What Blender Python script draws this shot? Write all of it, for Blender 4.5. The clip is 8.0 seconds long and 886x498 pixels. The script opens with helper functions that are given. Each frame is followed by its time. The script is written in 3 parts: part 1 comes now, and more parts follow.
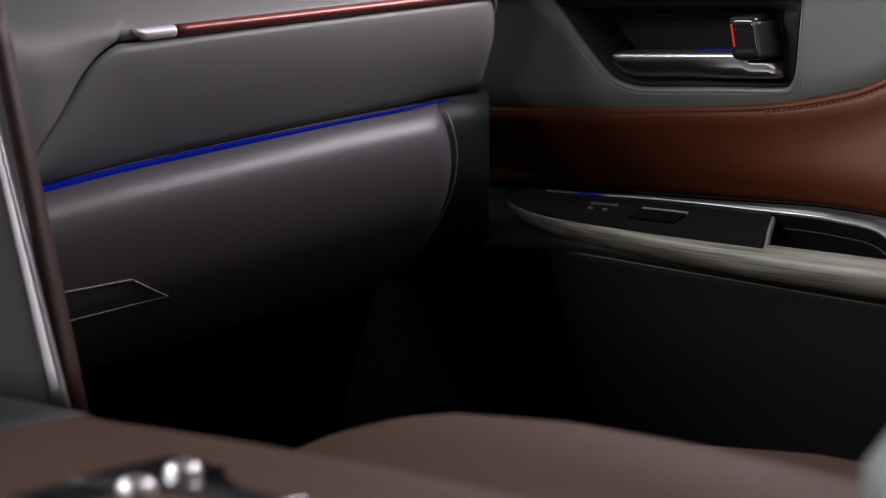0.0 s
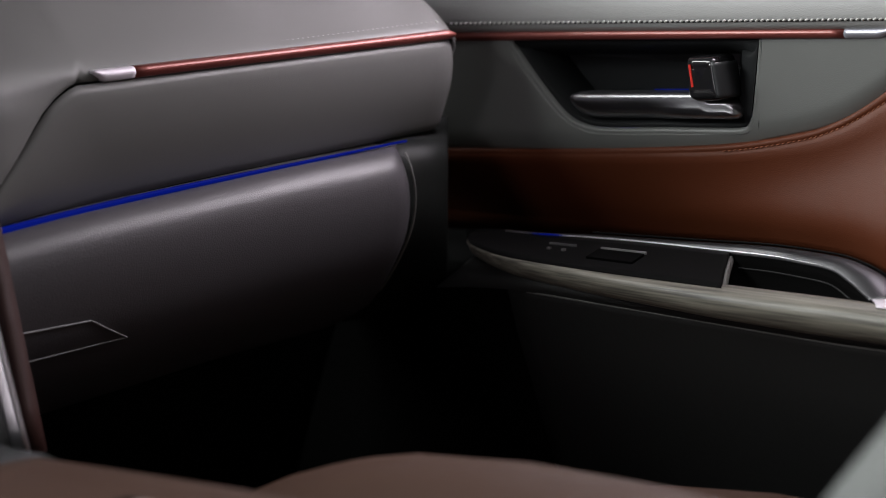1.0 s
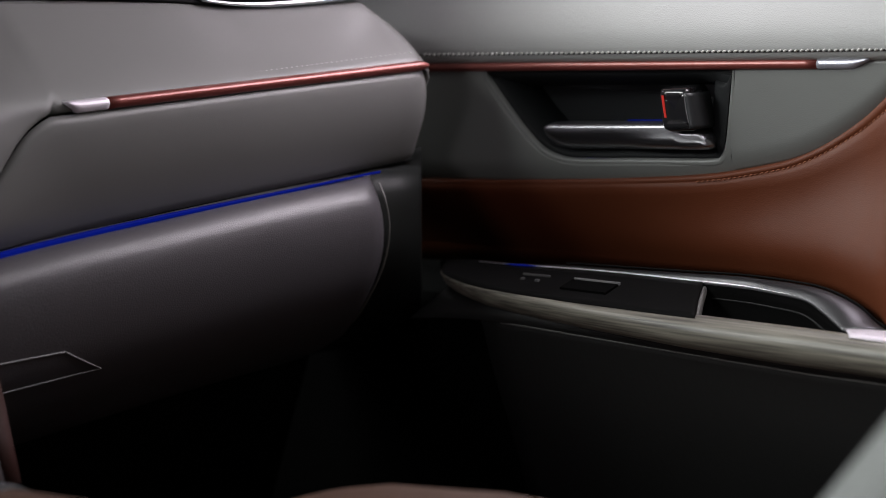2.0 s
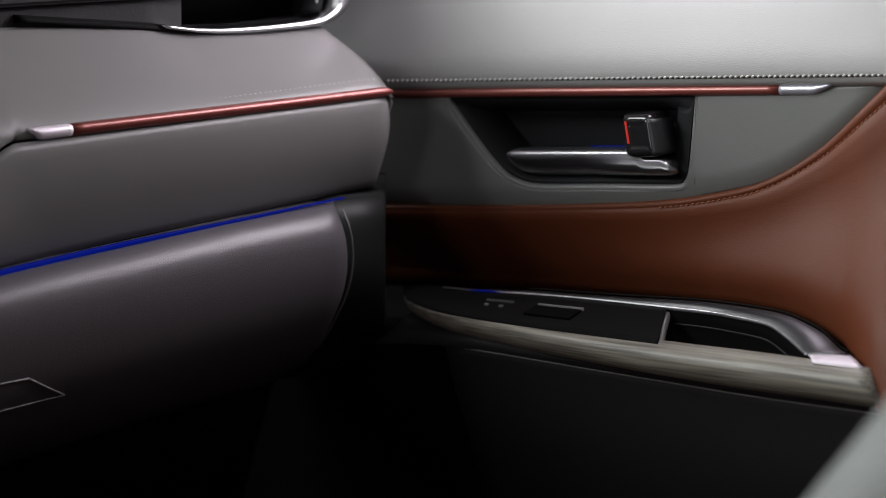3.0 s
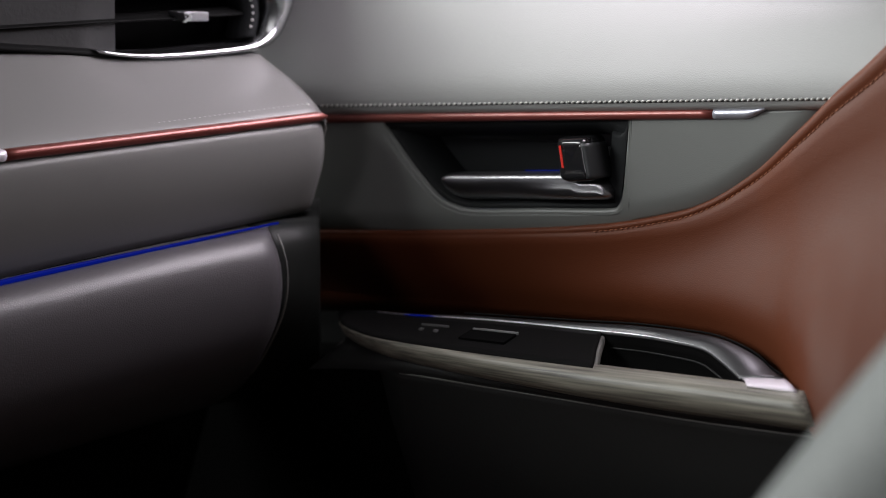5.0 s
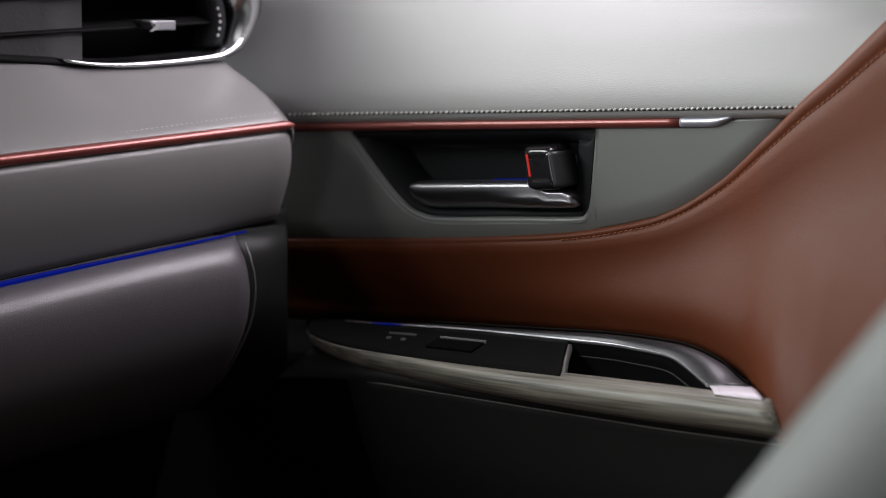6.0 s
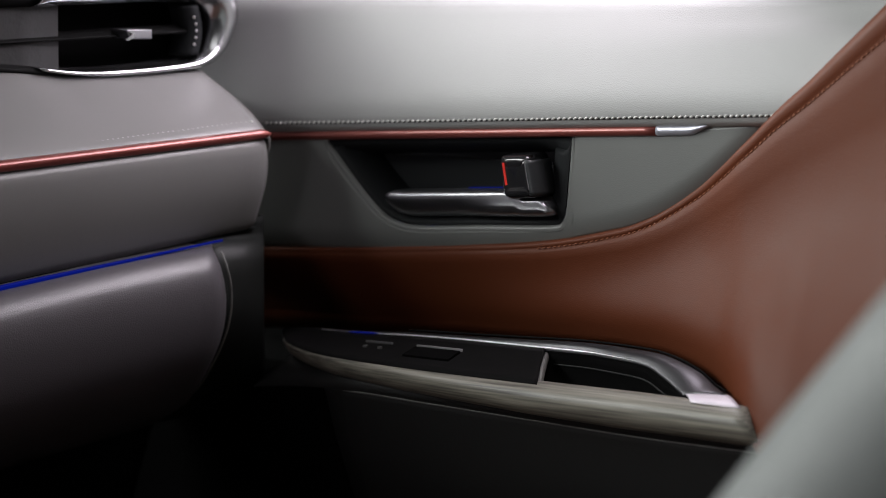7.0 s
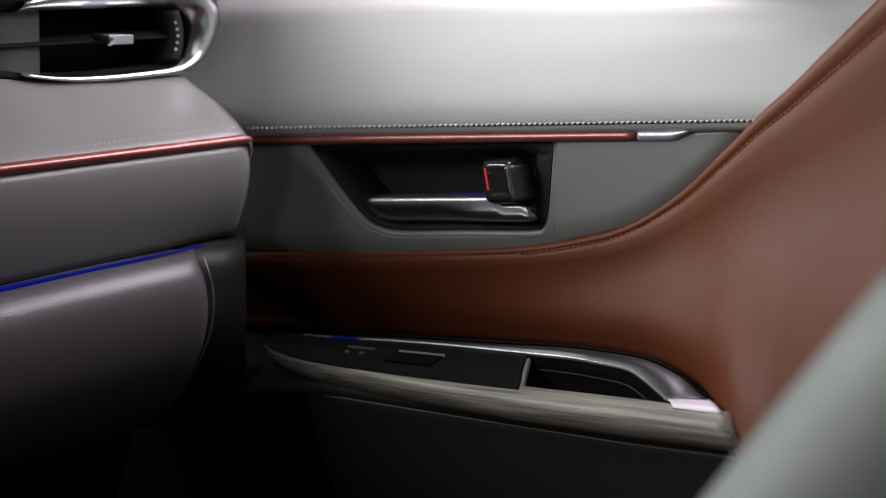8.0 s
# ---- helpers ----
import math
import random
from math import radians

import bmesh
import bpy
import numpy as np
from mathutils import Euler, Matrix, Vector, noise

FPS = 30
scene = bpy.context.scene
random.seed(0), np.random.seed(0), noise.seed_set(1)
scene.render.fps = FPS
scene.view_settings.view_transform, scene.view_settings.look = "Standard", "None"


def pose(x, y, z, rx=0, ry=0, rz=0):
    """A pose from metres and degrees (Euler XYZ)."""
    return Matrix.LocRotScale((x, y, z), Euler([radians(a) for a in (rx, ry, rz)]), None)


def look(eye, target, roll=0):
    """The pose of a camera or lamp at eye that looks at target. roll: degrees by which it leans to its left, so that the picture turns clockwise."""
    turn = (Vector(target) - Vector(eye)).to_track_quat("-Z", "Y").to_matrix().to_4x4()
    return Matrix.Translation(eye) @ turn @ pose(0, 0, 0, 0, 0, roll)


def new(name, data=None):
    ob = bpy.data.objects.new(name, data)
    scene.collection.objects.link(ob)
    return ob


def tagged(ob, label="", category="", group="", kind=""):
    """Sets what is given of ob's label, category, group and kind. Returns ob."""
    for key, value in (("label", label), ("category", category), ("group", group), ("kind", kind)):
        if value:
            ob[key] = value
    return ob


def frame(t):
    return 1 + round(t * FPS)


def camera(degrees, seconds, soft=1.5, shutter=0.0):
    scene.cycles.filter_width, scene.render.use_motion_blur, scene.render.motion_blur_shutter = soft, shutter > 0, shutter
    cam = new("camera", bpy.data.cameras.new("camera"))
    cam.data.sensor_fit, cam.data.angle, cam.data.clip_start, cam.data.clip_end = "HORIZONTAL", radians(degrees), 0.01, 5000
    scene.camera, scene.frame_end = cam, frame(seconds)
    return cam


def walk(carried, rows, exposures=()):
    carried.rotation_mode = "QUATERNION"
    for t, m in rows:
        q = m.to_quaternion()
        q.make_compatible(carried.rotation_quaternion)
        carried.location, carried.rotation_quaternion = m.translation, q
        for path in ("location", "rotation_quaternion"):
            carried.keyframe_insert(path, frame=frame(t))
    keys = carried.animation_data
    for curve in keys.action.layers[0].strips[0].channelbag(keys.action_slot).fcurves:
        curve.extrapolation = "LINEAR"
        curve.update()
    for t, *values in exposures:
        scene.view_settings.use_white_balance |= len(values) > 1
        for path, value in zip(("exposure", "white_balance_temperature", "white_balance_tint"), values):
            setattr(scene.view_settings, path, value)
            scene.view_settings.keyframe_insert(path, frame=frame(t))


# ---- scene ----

# ---------------------------------------------------------------- camera
cam = camera(15.0, 8.0, soft=0.9)
cam.data.dof.use_dof = True
cam.data.dof.focus_distance = 2.03
cam.data.dof.aperture_fstop = 5.0
PATH = [
    (0.0, 1.2148, -1.6892, 0.8510, 80.233, 40.0692), (0.5, 1.2157, -1.6904, 0.8512, 80.5429, 39.7316),
    (1.0, 1.2166, -1.6915, 0.8514, 80.9235, 39.3589), (1.5, 1.2169, -1.6919, 0.8515, 81.1862, 39.1531),
    (3.0, 1.2190, -1.6946, 0.8520, 81.8885, 38.2797), (3.5, 1.2188, -1.6943, 0.8519, 82.0, 38.0),
    (4.0, 1.2193, -1.6949, 0.8520, 82.1139, 37.7058), (4.5, 1.2189, -1.6945, 0.8520, 82.2201, 37.4511),
    (6.0, 1.2204, -1.6964, 0.8523, 82.4532, 36.5975), (6.5, 1.2199, -1.6957, 0.8522, 82.5289, 36.4125),
    (7.0, 1.2210, -1.6972, 0.8524, 82.5991, 36.1940), (7.5, 1.2204, -1.6963, 0.8523, 82.6442, 36.0346),
    (8.0, 1.2203, -1.6962, 0.8523, 82.6872, 35.8830)]
walk(cam, [(t, pose(x, y, z, rx, 0, rz)) for t, x, y, z, rx, rz in PATH])

# ---------------------------------------------------------------- world and large lights
world = bpy.data.worlds.new("studio")
scene.world = world
world.use_nodes = True
world.node_tree.nodes["Background"].inputs["Color"].default_value = (0.80, 0.86, 0.84, 1)
world.node_tree.nodes["Background"].inputs["Strength"].default_value = 0.035


def fill_light(name, eye, target, width, height, watts, color):
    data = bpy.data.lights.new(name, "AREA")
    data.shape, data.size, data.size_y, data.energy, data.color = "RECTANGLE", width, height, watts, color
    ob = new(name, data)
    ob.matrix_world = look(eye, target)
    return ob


# Unseen area lamps added around the cabin; no window openings are built.
fill_light("front_fill", (-1.15, -0.85, 1.28), (0.15, -0.05, 0.66), 1.7, 0.58, 46.5, (0.97, 1.0, 0.985))
fill_light("top_fill", (0.36, -0.38, 1.28), (0.22, -0.06, 0.62), 0.55, 0.40, 0.7, (1.0, 0.985, 0.99))
fill_light("rear_fill", (0.90, 0.85, 2.2), (-0.2, -0.22, 0.60), 1.0, 0.6, 11.5, (1.0, 0.965, 0.995))
fill_light("passenger_side_fill", (0.03, 0.09, 0.88), (-0.17, -0.08, 0.64), 0.36, 0.14, 2.2, (1.0, 0.90, 1.0))
# Set where the centre stack's edge bar mirrors it.
fill_light("driver_side_fill", (-0.14, -2.1, 0.74), (0.10, 0.0, 0.60), 0.42, 0.42, 1.9, (1.0, 0.93, 0.99))
scene.view_settings.exposure = 0.0

# ---------------------------------------------------------------- materials


def material(name, color, rough=0.5, metal=0.0, vary=0.15, vary_scale=9.0, grain=0.0, grain_scale=900.0, fine=0.0,
             coat=0.0, rough_vary=0.08, spec=0.5):
    """A procedural surface: broad tone and gloss variation, cell grain like leather, fine noise relief."""
    m = bpy.data.materials.new(name)
    m.use_nodes = True
    nt = m.node_tree
    b = nt.nodes["Principled BSDF"]
    co = nt.nodes.new("ShaderNodeTexCoord")

    def noise_tex(scale, detail):
        n = nt.nodes.new("ShaderNodeTexNoise")
        n.inputs["Scale"].default_value, n.inputs["Detail"].default_value = scale, detail
        nt.links.new(co.outputs["Object"], n.inputs["Vector"])
        return n
    big = noise_tex(vary_scale, 4)
    mix = nt.nodes.new("ShaderNodeMix")
    mix.data_type = "RGBA"
    mix.inputs["A"].default_value = (*[c * (1 - vary) for c in color], 1)
    mix.inputs["B"].default_value = (*[min(1, c * (1 + vary)) for c in color], 1)
    nt.links.new(big.outputs["Fac"], mix.inputs["Factor"])
    nt.links.new(mix.outputs["Result"], b.inputs["Base Color"])
    ramp = nt.nodes.new("ShaderNodeMapRange")
    ramp.inputs["To Min"].default_value, ramp.inputs["To Max"].default_value = max(0.02, rough - rough_vary), rough + rough_vary
    nt.links.new(noise_tex(vary_scale * 4, 5).outputs["Fac"], ramp.inputs["Value"])
    nt.links.new(ramp.outputs["Result"], b.inputs["Roughness"])
    b.inputs["Metallic"].default_value = metal
    b.inputs["Specular IOR Level"].default_value = spec
    b.inputs["Coat Weight"].default_value = coat
    b.inputs["Coat Roughness"].default_value = 0.08
    last = None
    if grain:
        vor = nt.nodes.new("ShaderNodeTexVoronoi")
        vor.feature = "DISTANCE_TO_EDGE"
        vor.inputs["Scale"].default_value = grain_scale
        nt.links.new(co.outputs["Object"], vor.inputs["Vector"])
        edge = nt.nodes.new("ShaderNodeMapRange")
        edge.inputs["From Max"].default_value = 0.25
        nt.links.new(vor.outputs["Distance"], edge.inputs["Value"])
        bump = nt.nodes.new("ShaderNodeBump")
        bump.inputs["Strength"].default_value, bump.inputs["Distance"].default_value = grain, 0.0004
        nt.links.new(edge.outputs["Result"], bump.inputs["Height"])
        last = bump
    if fine:
        bump = nt.nodes.new("ShaderNodeBump")
        bump.inputs["Strength"].default_value, bump.inputs["Distance"].default_value = fine, 0.0006
        nt.links.new(noise_tex(350, 6).outputs["Fac"], bump.inputs["Height"])
        if last:
            nt.links.new(last.outputs["Normal"], bump.inputs["Normal"])
        last = bump
    if last:
        nt.links.new(last.outputs["Normal"], b.inputs["Normal"])
    return m


GREY = material("grey leather", (0.32, 0.322, 0.318), 0.42, grain=0.22, fine=0.12, vary=0.08, grain_scale=1000)
CHARCOAL = material("charcoal leather", (0.152, 0.157, 0.151), 0.42, grain=0.08, fine=0.08, vary=0.10)
DASH = material("dark grey dash skin", (0.175, 0.173, 0.168), 0.42, grain=0.08, fine=0.06, vary=0.08, grain_scale=1100)
GLOVE = material("grained glovebox skin", (0.086, 0.080, 0.087), 0.38, grain=0.20, fine=0.03, vary=0.06, rough_vary=0.03, grain_scale=620)
BROWN = material("brown leather", (0.120, 0.032, 0.0128), 0.48, grain=0.16, fine=0.1, vary=0.12, spec=0.20)
SEATBROWN = material("brown seat leather", (0.084, 0.045, 0.031), 0.55, grain=0.3, fine=0.2, vary=0.1, spec=0.25)
SEATGREY = material("light grey seat leather", (0.155, 0.166, 0.161), 0.5, grain=0.3, fine=0.2, vary=0.06)
COPPER = material("red brown metallic paint", (0.23, 0.055, 0.045), 0.42, metal=0.4, vary=0.06, coat=0.4)
MAROON = material("dark maroon leather", (0.045, 0.016, 0.013), 0.5, vary=0.1, grain=0.2)
SATIN = material("satin chrome", (0.62, 0.62, 0.64), 0.22, metal=1.0, vary=0.03, rough_vary=0.04)
STEEL = material("smoked chrome", (0.38, 0.38, 0.40), 0.36, metal=1.0, vary=0.05, rough_vary=0.05)
BRUSHED = material("brushed grey metal", (0.11, 0.108, 0.113), 0.40, metal=1.0, vary=0.06, rough_vary=0.05)
# Barely metallic: bright reflections on chrome put into a pale base colour.
PALE = material("chrome shine as pale colour", (0.88, 0.81, 0.89), 0.42, metal=0.2, vary=0.03)
LILAC = material("satin grey plating", (0.50, 0.50, 0.57), 0.36, metal=0.6, vary=0.03)
PEARL = material("pale satin metal", (0.90, 0.87, 0.90), 0.36, metal=1.0, vary=0.03)
BLACK = material("gloss black plastic", (0.012, 0.012, 0.013), 0.16, vary=0.2, coat=0.3)
MATT = material("matt black plastic", (0.010, 0.010, 0.010), 0.7, vary=0.2, fine=0.3, spec=0.04)
VOID = material("black for inner housings and footwell shade", (0.004, 0.004, 0.004), 0.85, vary=0.2, spec=0.02)
SURROUND = material("dark grey satin plastic", (0.032, 0.034, 0.036), 0.38, vary=0.1)
FOOT = material("dark grey console trim", (0.028, 0.032, 0.031), 0.6, vary=0.2, fine=0.3, spec=0.25)
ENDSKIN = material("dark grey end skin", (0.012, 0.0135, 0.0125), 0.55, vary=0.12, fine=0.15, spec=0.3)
SEAM_SHADE = material("dark seam holes and shade", (0.05, 0.052, 0.05), 0.7, vary=0.1)
PLATE = material("dark switch plate", (0.007, 0.007, 0.007), 0.55, vary=0.2, spec=0.04)
BOWL = material("black recess bowl", (0.016, 0.017, 0.018), 0.5, vary=0.2, spec=0.06)
LOWER = material("dark moulded plastic", (0.026, 0.0265, 0.0265), 0.5, vary=0.15, fine=0.35, spec=0.25)
CARPET = material("black carpet", (0.012, 0.012, 0.013), 0.95, vary=0.3, fine=1.0)
RED = material("red warning paint", (0.75, 0.03, 0.02), 0.35, vary=0.05)
PRINT = material("faint grey print", (0.10, 0.10, 0.10), 0.5, vary=0.05)
MARK = material("pale grey print", (0.22, 0.22, 0.22), 0.5, vary=0.05)
THREAD = material("pale grey thread", (0.55, 0.55, 0.53), 0.7, vary=0.1)
BEADING = material("grey edge bead", (0.16, 0.16, 0.15), 0.5, vary=0.05)
RUST = material("tan thread", (0.30, 0.105, 0.05), 0.7, vary=0.1)
STUDIO = material("studio wall paint", (0.32, 0.33, 0.33), 0.8, vary=0.06, vary_scale=1.2)
GROUND = material("studio floor", (0.10, 0.10, 0.10), 0.6, vary=0.12, vary_scale=1.5)
BODY = material("dark car paint", (0.05, 0.05, 0.055), 0.3, coat=0.6, vary=0.05)

WOOD = material("grey open-pore wood", (0.16, 0.145, 0.12), 0.42, vary=0.1, spec=0.6)


def streaks(m, dark, light):
    nt = m.node_tree
    co = nt.nodes.new("ShaderNodeTexCoord")
    mp = nt.nodes.new("ShaderNodeMapping")
    mp.inputs["Scale"].default_value = (14, 260, 620)
    n = nt.nodes.new("ShaderNodeTexNoise")
    n.inputs["Scale"].default_value, n.inputs["Detail"].default_value = 1.0, 6
    ramp = nt.nodes.new("ShaderNodeValToRGB")
    ramp.color_ramp.elements[0].position, ramp.color_ramp.elements[0].color = 0.32, (*dark, 1)
    ramp.color_ramp.elements[1].position, ramp.color_ramp.elements[1].color = 0.68, (*light, 1)
    nt.links.new(co.outputs["Object"], mp.inputs["Vector"])
    nt.links.new(mp.outputs["Vector"], n.inputs["Vector"])
    nt.links.new(n.outputs["Fac"], ramp.inputs["Fac"])
    nt.links.new(ramp.outputs["Color"], nt.nodes["Principled BSDF"].inputs["Base Color"])
    bump = nt.nodes.new("ShaderNodeBump")
    bump.inputs["Strength"].default_value, bump.inputs["Distance"].default_value = 0.25, 0.0004
    nt.links.new(n.outputs["Fac"], bump.inputs["Height"])
    nt.links.new(bump.outputs["Normal"], nt.nodes["Principled BSDF"].inputs["Normal"])


streaks(WOOD, (0.105, 0.099, 0.084), (0.35, 0.333, 0.277))


def glowing(name, color, strength):
    m = bpy.data.materials.new(name)
    m.use_nodes = True
    b = m.node_tree.nodes["Principled BSDF"]
    b.inputs["Base Color"].default_value = (0.0, 0.0, 0.01, 1)
    b.inputs["Specular IOR Level"].default_value = 0.02
    b.inputs["Emission Color"].default_value = (*color, 1)
    b.inputs["Emission Strength"].default_value = strength
    return m


BLUE_LAMP = glowing("blue recess lamp", (0.004, 0.02, 0.45), 8.0)
BLUE = glowing("blue glow of light guides and glint", (0.0015, 0.010, 0.25), 0.62)

# ---------------------------------------------------------------- building helpers
CORNER = Vector((-0.128, -0.045, 0.0))
ALONG = Vector((-math.sin(radians(10)), -math.cos(radians(10)), 0))
OUT = Vector((math.cos(radians(10)), -math.sin(radians(10)), 0))


def steps(a, b, n):
    return np.linspace(a, b, n).tolist()


def door_at(x, z, w=0.0):
    """A place on the door: x along it towards the rear, z up, w out into the cabin."""
    return Vector((x, -w, z))


def dash_at(a, z, c=0.0):
    """A place on the dashboard: a from its door end towards the middle, z up, c out into the cabin."""
    return CORNER + a * ALONG + c * OUT + Vector((0, 0, z))


def thing(name, place, label, category, kind="", group=""):
    ob = new(name)
    ob.location = place
    ob.empty_display_size = 0.05
    return tagged(ob, label, category, group, kind)


def root_place(ob):
    place = Vector()
    while ob:
        place, ob = place + ob.location, ob.parent
    return place


def part(name, bm, mat, parent=None, label="", smooth=True, thick=0.0, bevel=0.0):
    """Links a bmesh, built in world places, as one mesh under a thing or part."""
    if parent:
        bmesh.ops.translate(bm, vec=-root_place(parent), verts=bm.verts)
    bmesh.ops.recalc_face_normals(bm, faces=bm.faces)
    me = bpy.data.meshes.new(name)
    bm.to_mesh(me)
    bm.free()
    for p in me.polygons:
        p.use_smooth = smooth
    me.materials.append(mat)
    ob = new(name, me)
    ob.parent = parent
    if thick:
        s = ob.modifiers.new("thickness", "SOLIDIFY")
        s.thickness, s.offset = thick, 0
    if bevel:
        v = ob.modifiers.new("edge", "BEVEL")
        v.width, v.segments, v.limit_method = bevel, 3, "ANGLE"
    return tagged(ob, label)


def spline(points, n):
    """n places at even steps along a smooth curve through the points."""
    p = np.array(points, float)
    p = np.vstack([2 * p[0] - p[1], p, 2 * p[-1] - p[-2]])
    fine = []
    for i in range(1, len(p) - 2):
        for s in np.arange(24) / 24:
            a, b, c, d = p[i - 1:i + 3]
            fine.append(0.5 * (2 * b + (c - a) * s + (2 * a - 5 * b + 4 * c - d) * s * s + (3 * b - a - 3 * c + d) * s ** 3))
    fine.append(p[-2])
    fine = np.array(fine)
    step = np.r_[0, np.cumsum(np.linalg.norm(np.diff(fine, axis=0), axis=1))]
    want = np.linspace(0, step[-1], n)
    return [Vector([np.interp(w, step, fine[:, k]) for k in range(p.shape[1])]) for w in want]


def loft(rows, closed=False, ends=False):
    """A skin over rows of places; closed joins each row's end to its start."""
    bm = bmesh.new()
    grid = [[bm.verts.new(p) for p in row] for row in rows]
    n = len(grid[0])
    for r0, r1 in zip(grid, grid[1:]):
        for i in range(n if closed else n - 1):
            j = (i + 1) % n
            bm.faces.new((r0[i], r0[j], r1[j], r1[i]))
    if ends and closed:
        bm.faces.new(grid[0])
        bm.faces.new(grid[-1][::-1])
    return bm


def tube(path, ra, rb=None, up=Vector((0, 0, 1)), seg=12, taper=None):
    """A bar of oval section along a path; ra across, rb along up."""
    rb = rb or ra
    path = [Vector(p) for p in path]
    rows = []
    for i, p in enumerate(path):
        d = (path[min(i + 1, len(path) - 1)] - path[max(i - 1, 0)]).normalized()
        side = d.cross(up).normalized()
        top = side.cross(d).normalized()
        k = taper(i / (len(path) - 1)) if taper else 1.0
        rows.append([p + k * (ra * math.cos(t) * side + rb * math.sin(t) * top) for t in [2 * math.pi * j / seg for j in range(seg)]])
    return loft(rows, closed=True, ends=True)


def box(x0, x1, y0, y1, z0, z1):
    bm = bmesh.new()
    bmesh.ops.create_cube(bm, size=1)
    for v in bm.verts:
        v.co = Vector(((x0 + x1) / 2 + v.co.x * (x1 - x0), (y0 + y1) / 2 + v.co.y * (y1 - y0), (z0 + z1) / 2 + v.co.z * (z1 - z0)))
    return bm


def plate(outline, back, holes=()):
    """A flat panel from an outline (and holes) of places, given a depth by the vector back."""
    bm = bmesh.new()
    loops = []
    for ring in (outline, *holes):
        vs = [bm.verts.new(p) for p in ring]
        loops.append([bm.edges.new((vs[i], vs[(i + 1) % len(vs)])) for i in range(len(vs))])
    bmesh.ops.triangle_fill(bm, use_beauty=True, edges=[e for l in loops for e in l])
    ret = bmesh.ops.extrude_face_region(bm, geom=list(bm.faces))
    bmesh.ops.translate(bm, vec=back, verts=[g for g in ret["geom"] if isinstance(g, bmesh.types.BMVert)])
    return bm


def stitches(path, size, gap, thin=0.0006, slant=-22):
    """Small slanted thread stitches along a path."""
    bm = bmesh.new()
    path = [Vector(p) for p in path]
    total = sum((b - a).length for a, b in zip(path, path[1:]))
    pts = spline(path, max(3, int(total / (size + gap))))
    for a, b in zip(pts, pts[1:]):
        d = (b - a).normalized()
        mid = (a + b) / 2
        q = d.to_track_quat("X", "Z").to_matrix().to_4x4()
        bmesh.ops.create_icosphere(bm, subdivisions=1, radius=1.0, matrix=Matrix.Translation(mid) @ q @ pose(0, 0, 0, 0, slant, 0) @ Matrix.Diagonal((size / 2, thin, thin, 1)))
    return bm


# ---------------------------------------------------------------- studio round the car
def slab(name, x0, x1, y0, y1, z0, z1, mat, label, category):
    ob = part(name, box(x0, x1, y0, y1, z0, z1), mat, None, smooth=False)
    return tagged(ob, label, category, kind="structure")


slab("ground", -5, 5, -5, 5, -0.45, -0.35, GROUND, "dark smooth concrete studio floor under the car", "floor")
slab("wall_north", -5, 5, 5, 5.2, -0.35, 3.6, STUDIO, "plain grey painted studio wall", "wall")
slab("wall_south", -5, 5, -5.2, -5, -0.35, 3.6, STUDIO, "plain grey painted studio wall", "wall")
slab("wall_west", -5.2, -5, -5.2, 5.2, -0.35, 3.6, STUDIO, "plain grey painted studio wall", "wall")
slab("wall_east", 5, 5.2, -5.2, 5.2, -0.35, 3.6, STUDIO, "plain grey painted studio wall", "wall")
slab("ceiling", -5.2, 5.2, -5.2, 5.2, 3.6, 3.8, STUDIO, "plain grey painted studio ceiling", "ceiling")
slab("car_floor", -0.95, 1.1, -1.35, 0.078, 0.04, 0.08, CARPET, "black carpeted floor of the car cabin", "floor")
slab("firewall", -0.62, -0.58, -1.35, 0.06, 0.08, 0.62, CARPET, "dark carpeted bulkhead behind the footwell", "wall")

# ---------------------------------------------------------------- passenger door
def belt(x):
    """Height of the door's trim line, which rises to the rear."""
    return 0.6556 + 0.0664 * x


DOOR = thing("passenger_door", (0.05, 0, 0.08), "closed car door lined in grey and brown leather with wooden armrest trim", "car door")

# upper pad: from the groove over a soft bulge to the window sill, then over its top
rows = []
for x in steps(-0.24, 0.60, 60):
    z0, top = belt(x) + 0.0015, 0.7285 + 0.044 * (x + 0.125)
    prof = [(-0.004, z0 - 0.0008), (0.0032, z0), (0.0052, z0 + 0.0028), (0.0054, z0 + 0.006), (0.0040, z0 + 0.018), (-0.002, z0 + 0.034), (-0.009, z0 + 0.050),
            (-0.018, top - 0.010), (-0.022, top - 0.003), (-0.027, top + 0.001), (-0.034, top + 0.003), (-0.050, top + 0.005), (-0.070, top + 0.006)]
    rows.append(spline([door_at(x, z, w) for w, z in prof], 26))
part("upper_panel", loft(rows), GREY, DOOR, "pale grey grained leather upper door pad", thick=0.002)
part("stitching", stitches([door_at(x, belt(x) + 0.0067, 0.0072) for x in steps(-0.16, 0.224, 12)], 0.0029, 0.0010, 0.0008), THREAD, DOOR, "pale grey seam stitching")
# Needle holes and seam shade put in as a dark cord.
part("seam_shade", tube([door_at(x, belt(x) + 0.0063, 0.0052) for x in steps(-0.18, 0.30, 24)], 0.0013, 0.0011, seg=8), SEAM_SHADE, DOOR, "dark cord standing for needle holes and shade under the stitching")

# trim strip with its bright end
def strip_row(x, k=1.0):
    z1, z0 = belt(x) + 0.0010, belt(x) - 0.0045
    zm, h = (z0 + z1) / 2, (z1 - z0) / 2 * k
    return [door_at(x, zm + h * b, 0.0012 + 0.0024 * a) for a, b in ((-1, 1.0), (0.2, 0.95), (0.8, 0.6), (1.0, 0.0), (0.8, -0.6), (0.2, -0.95), (-1, -1.0))]


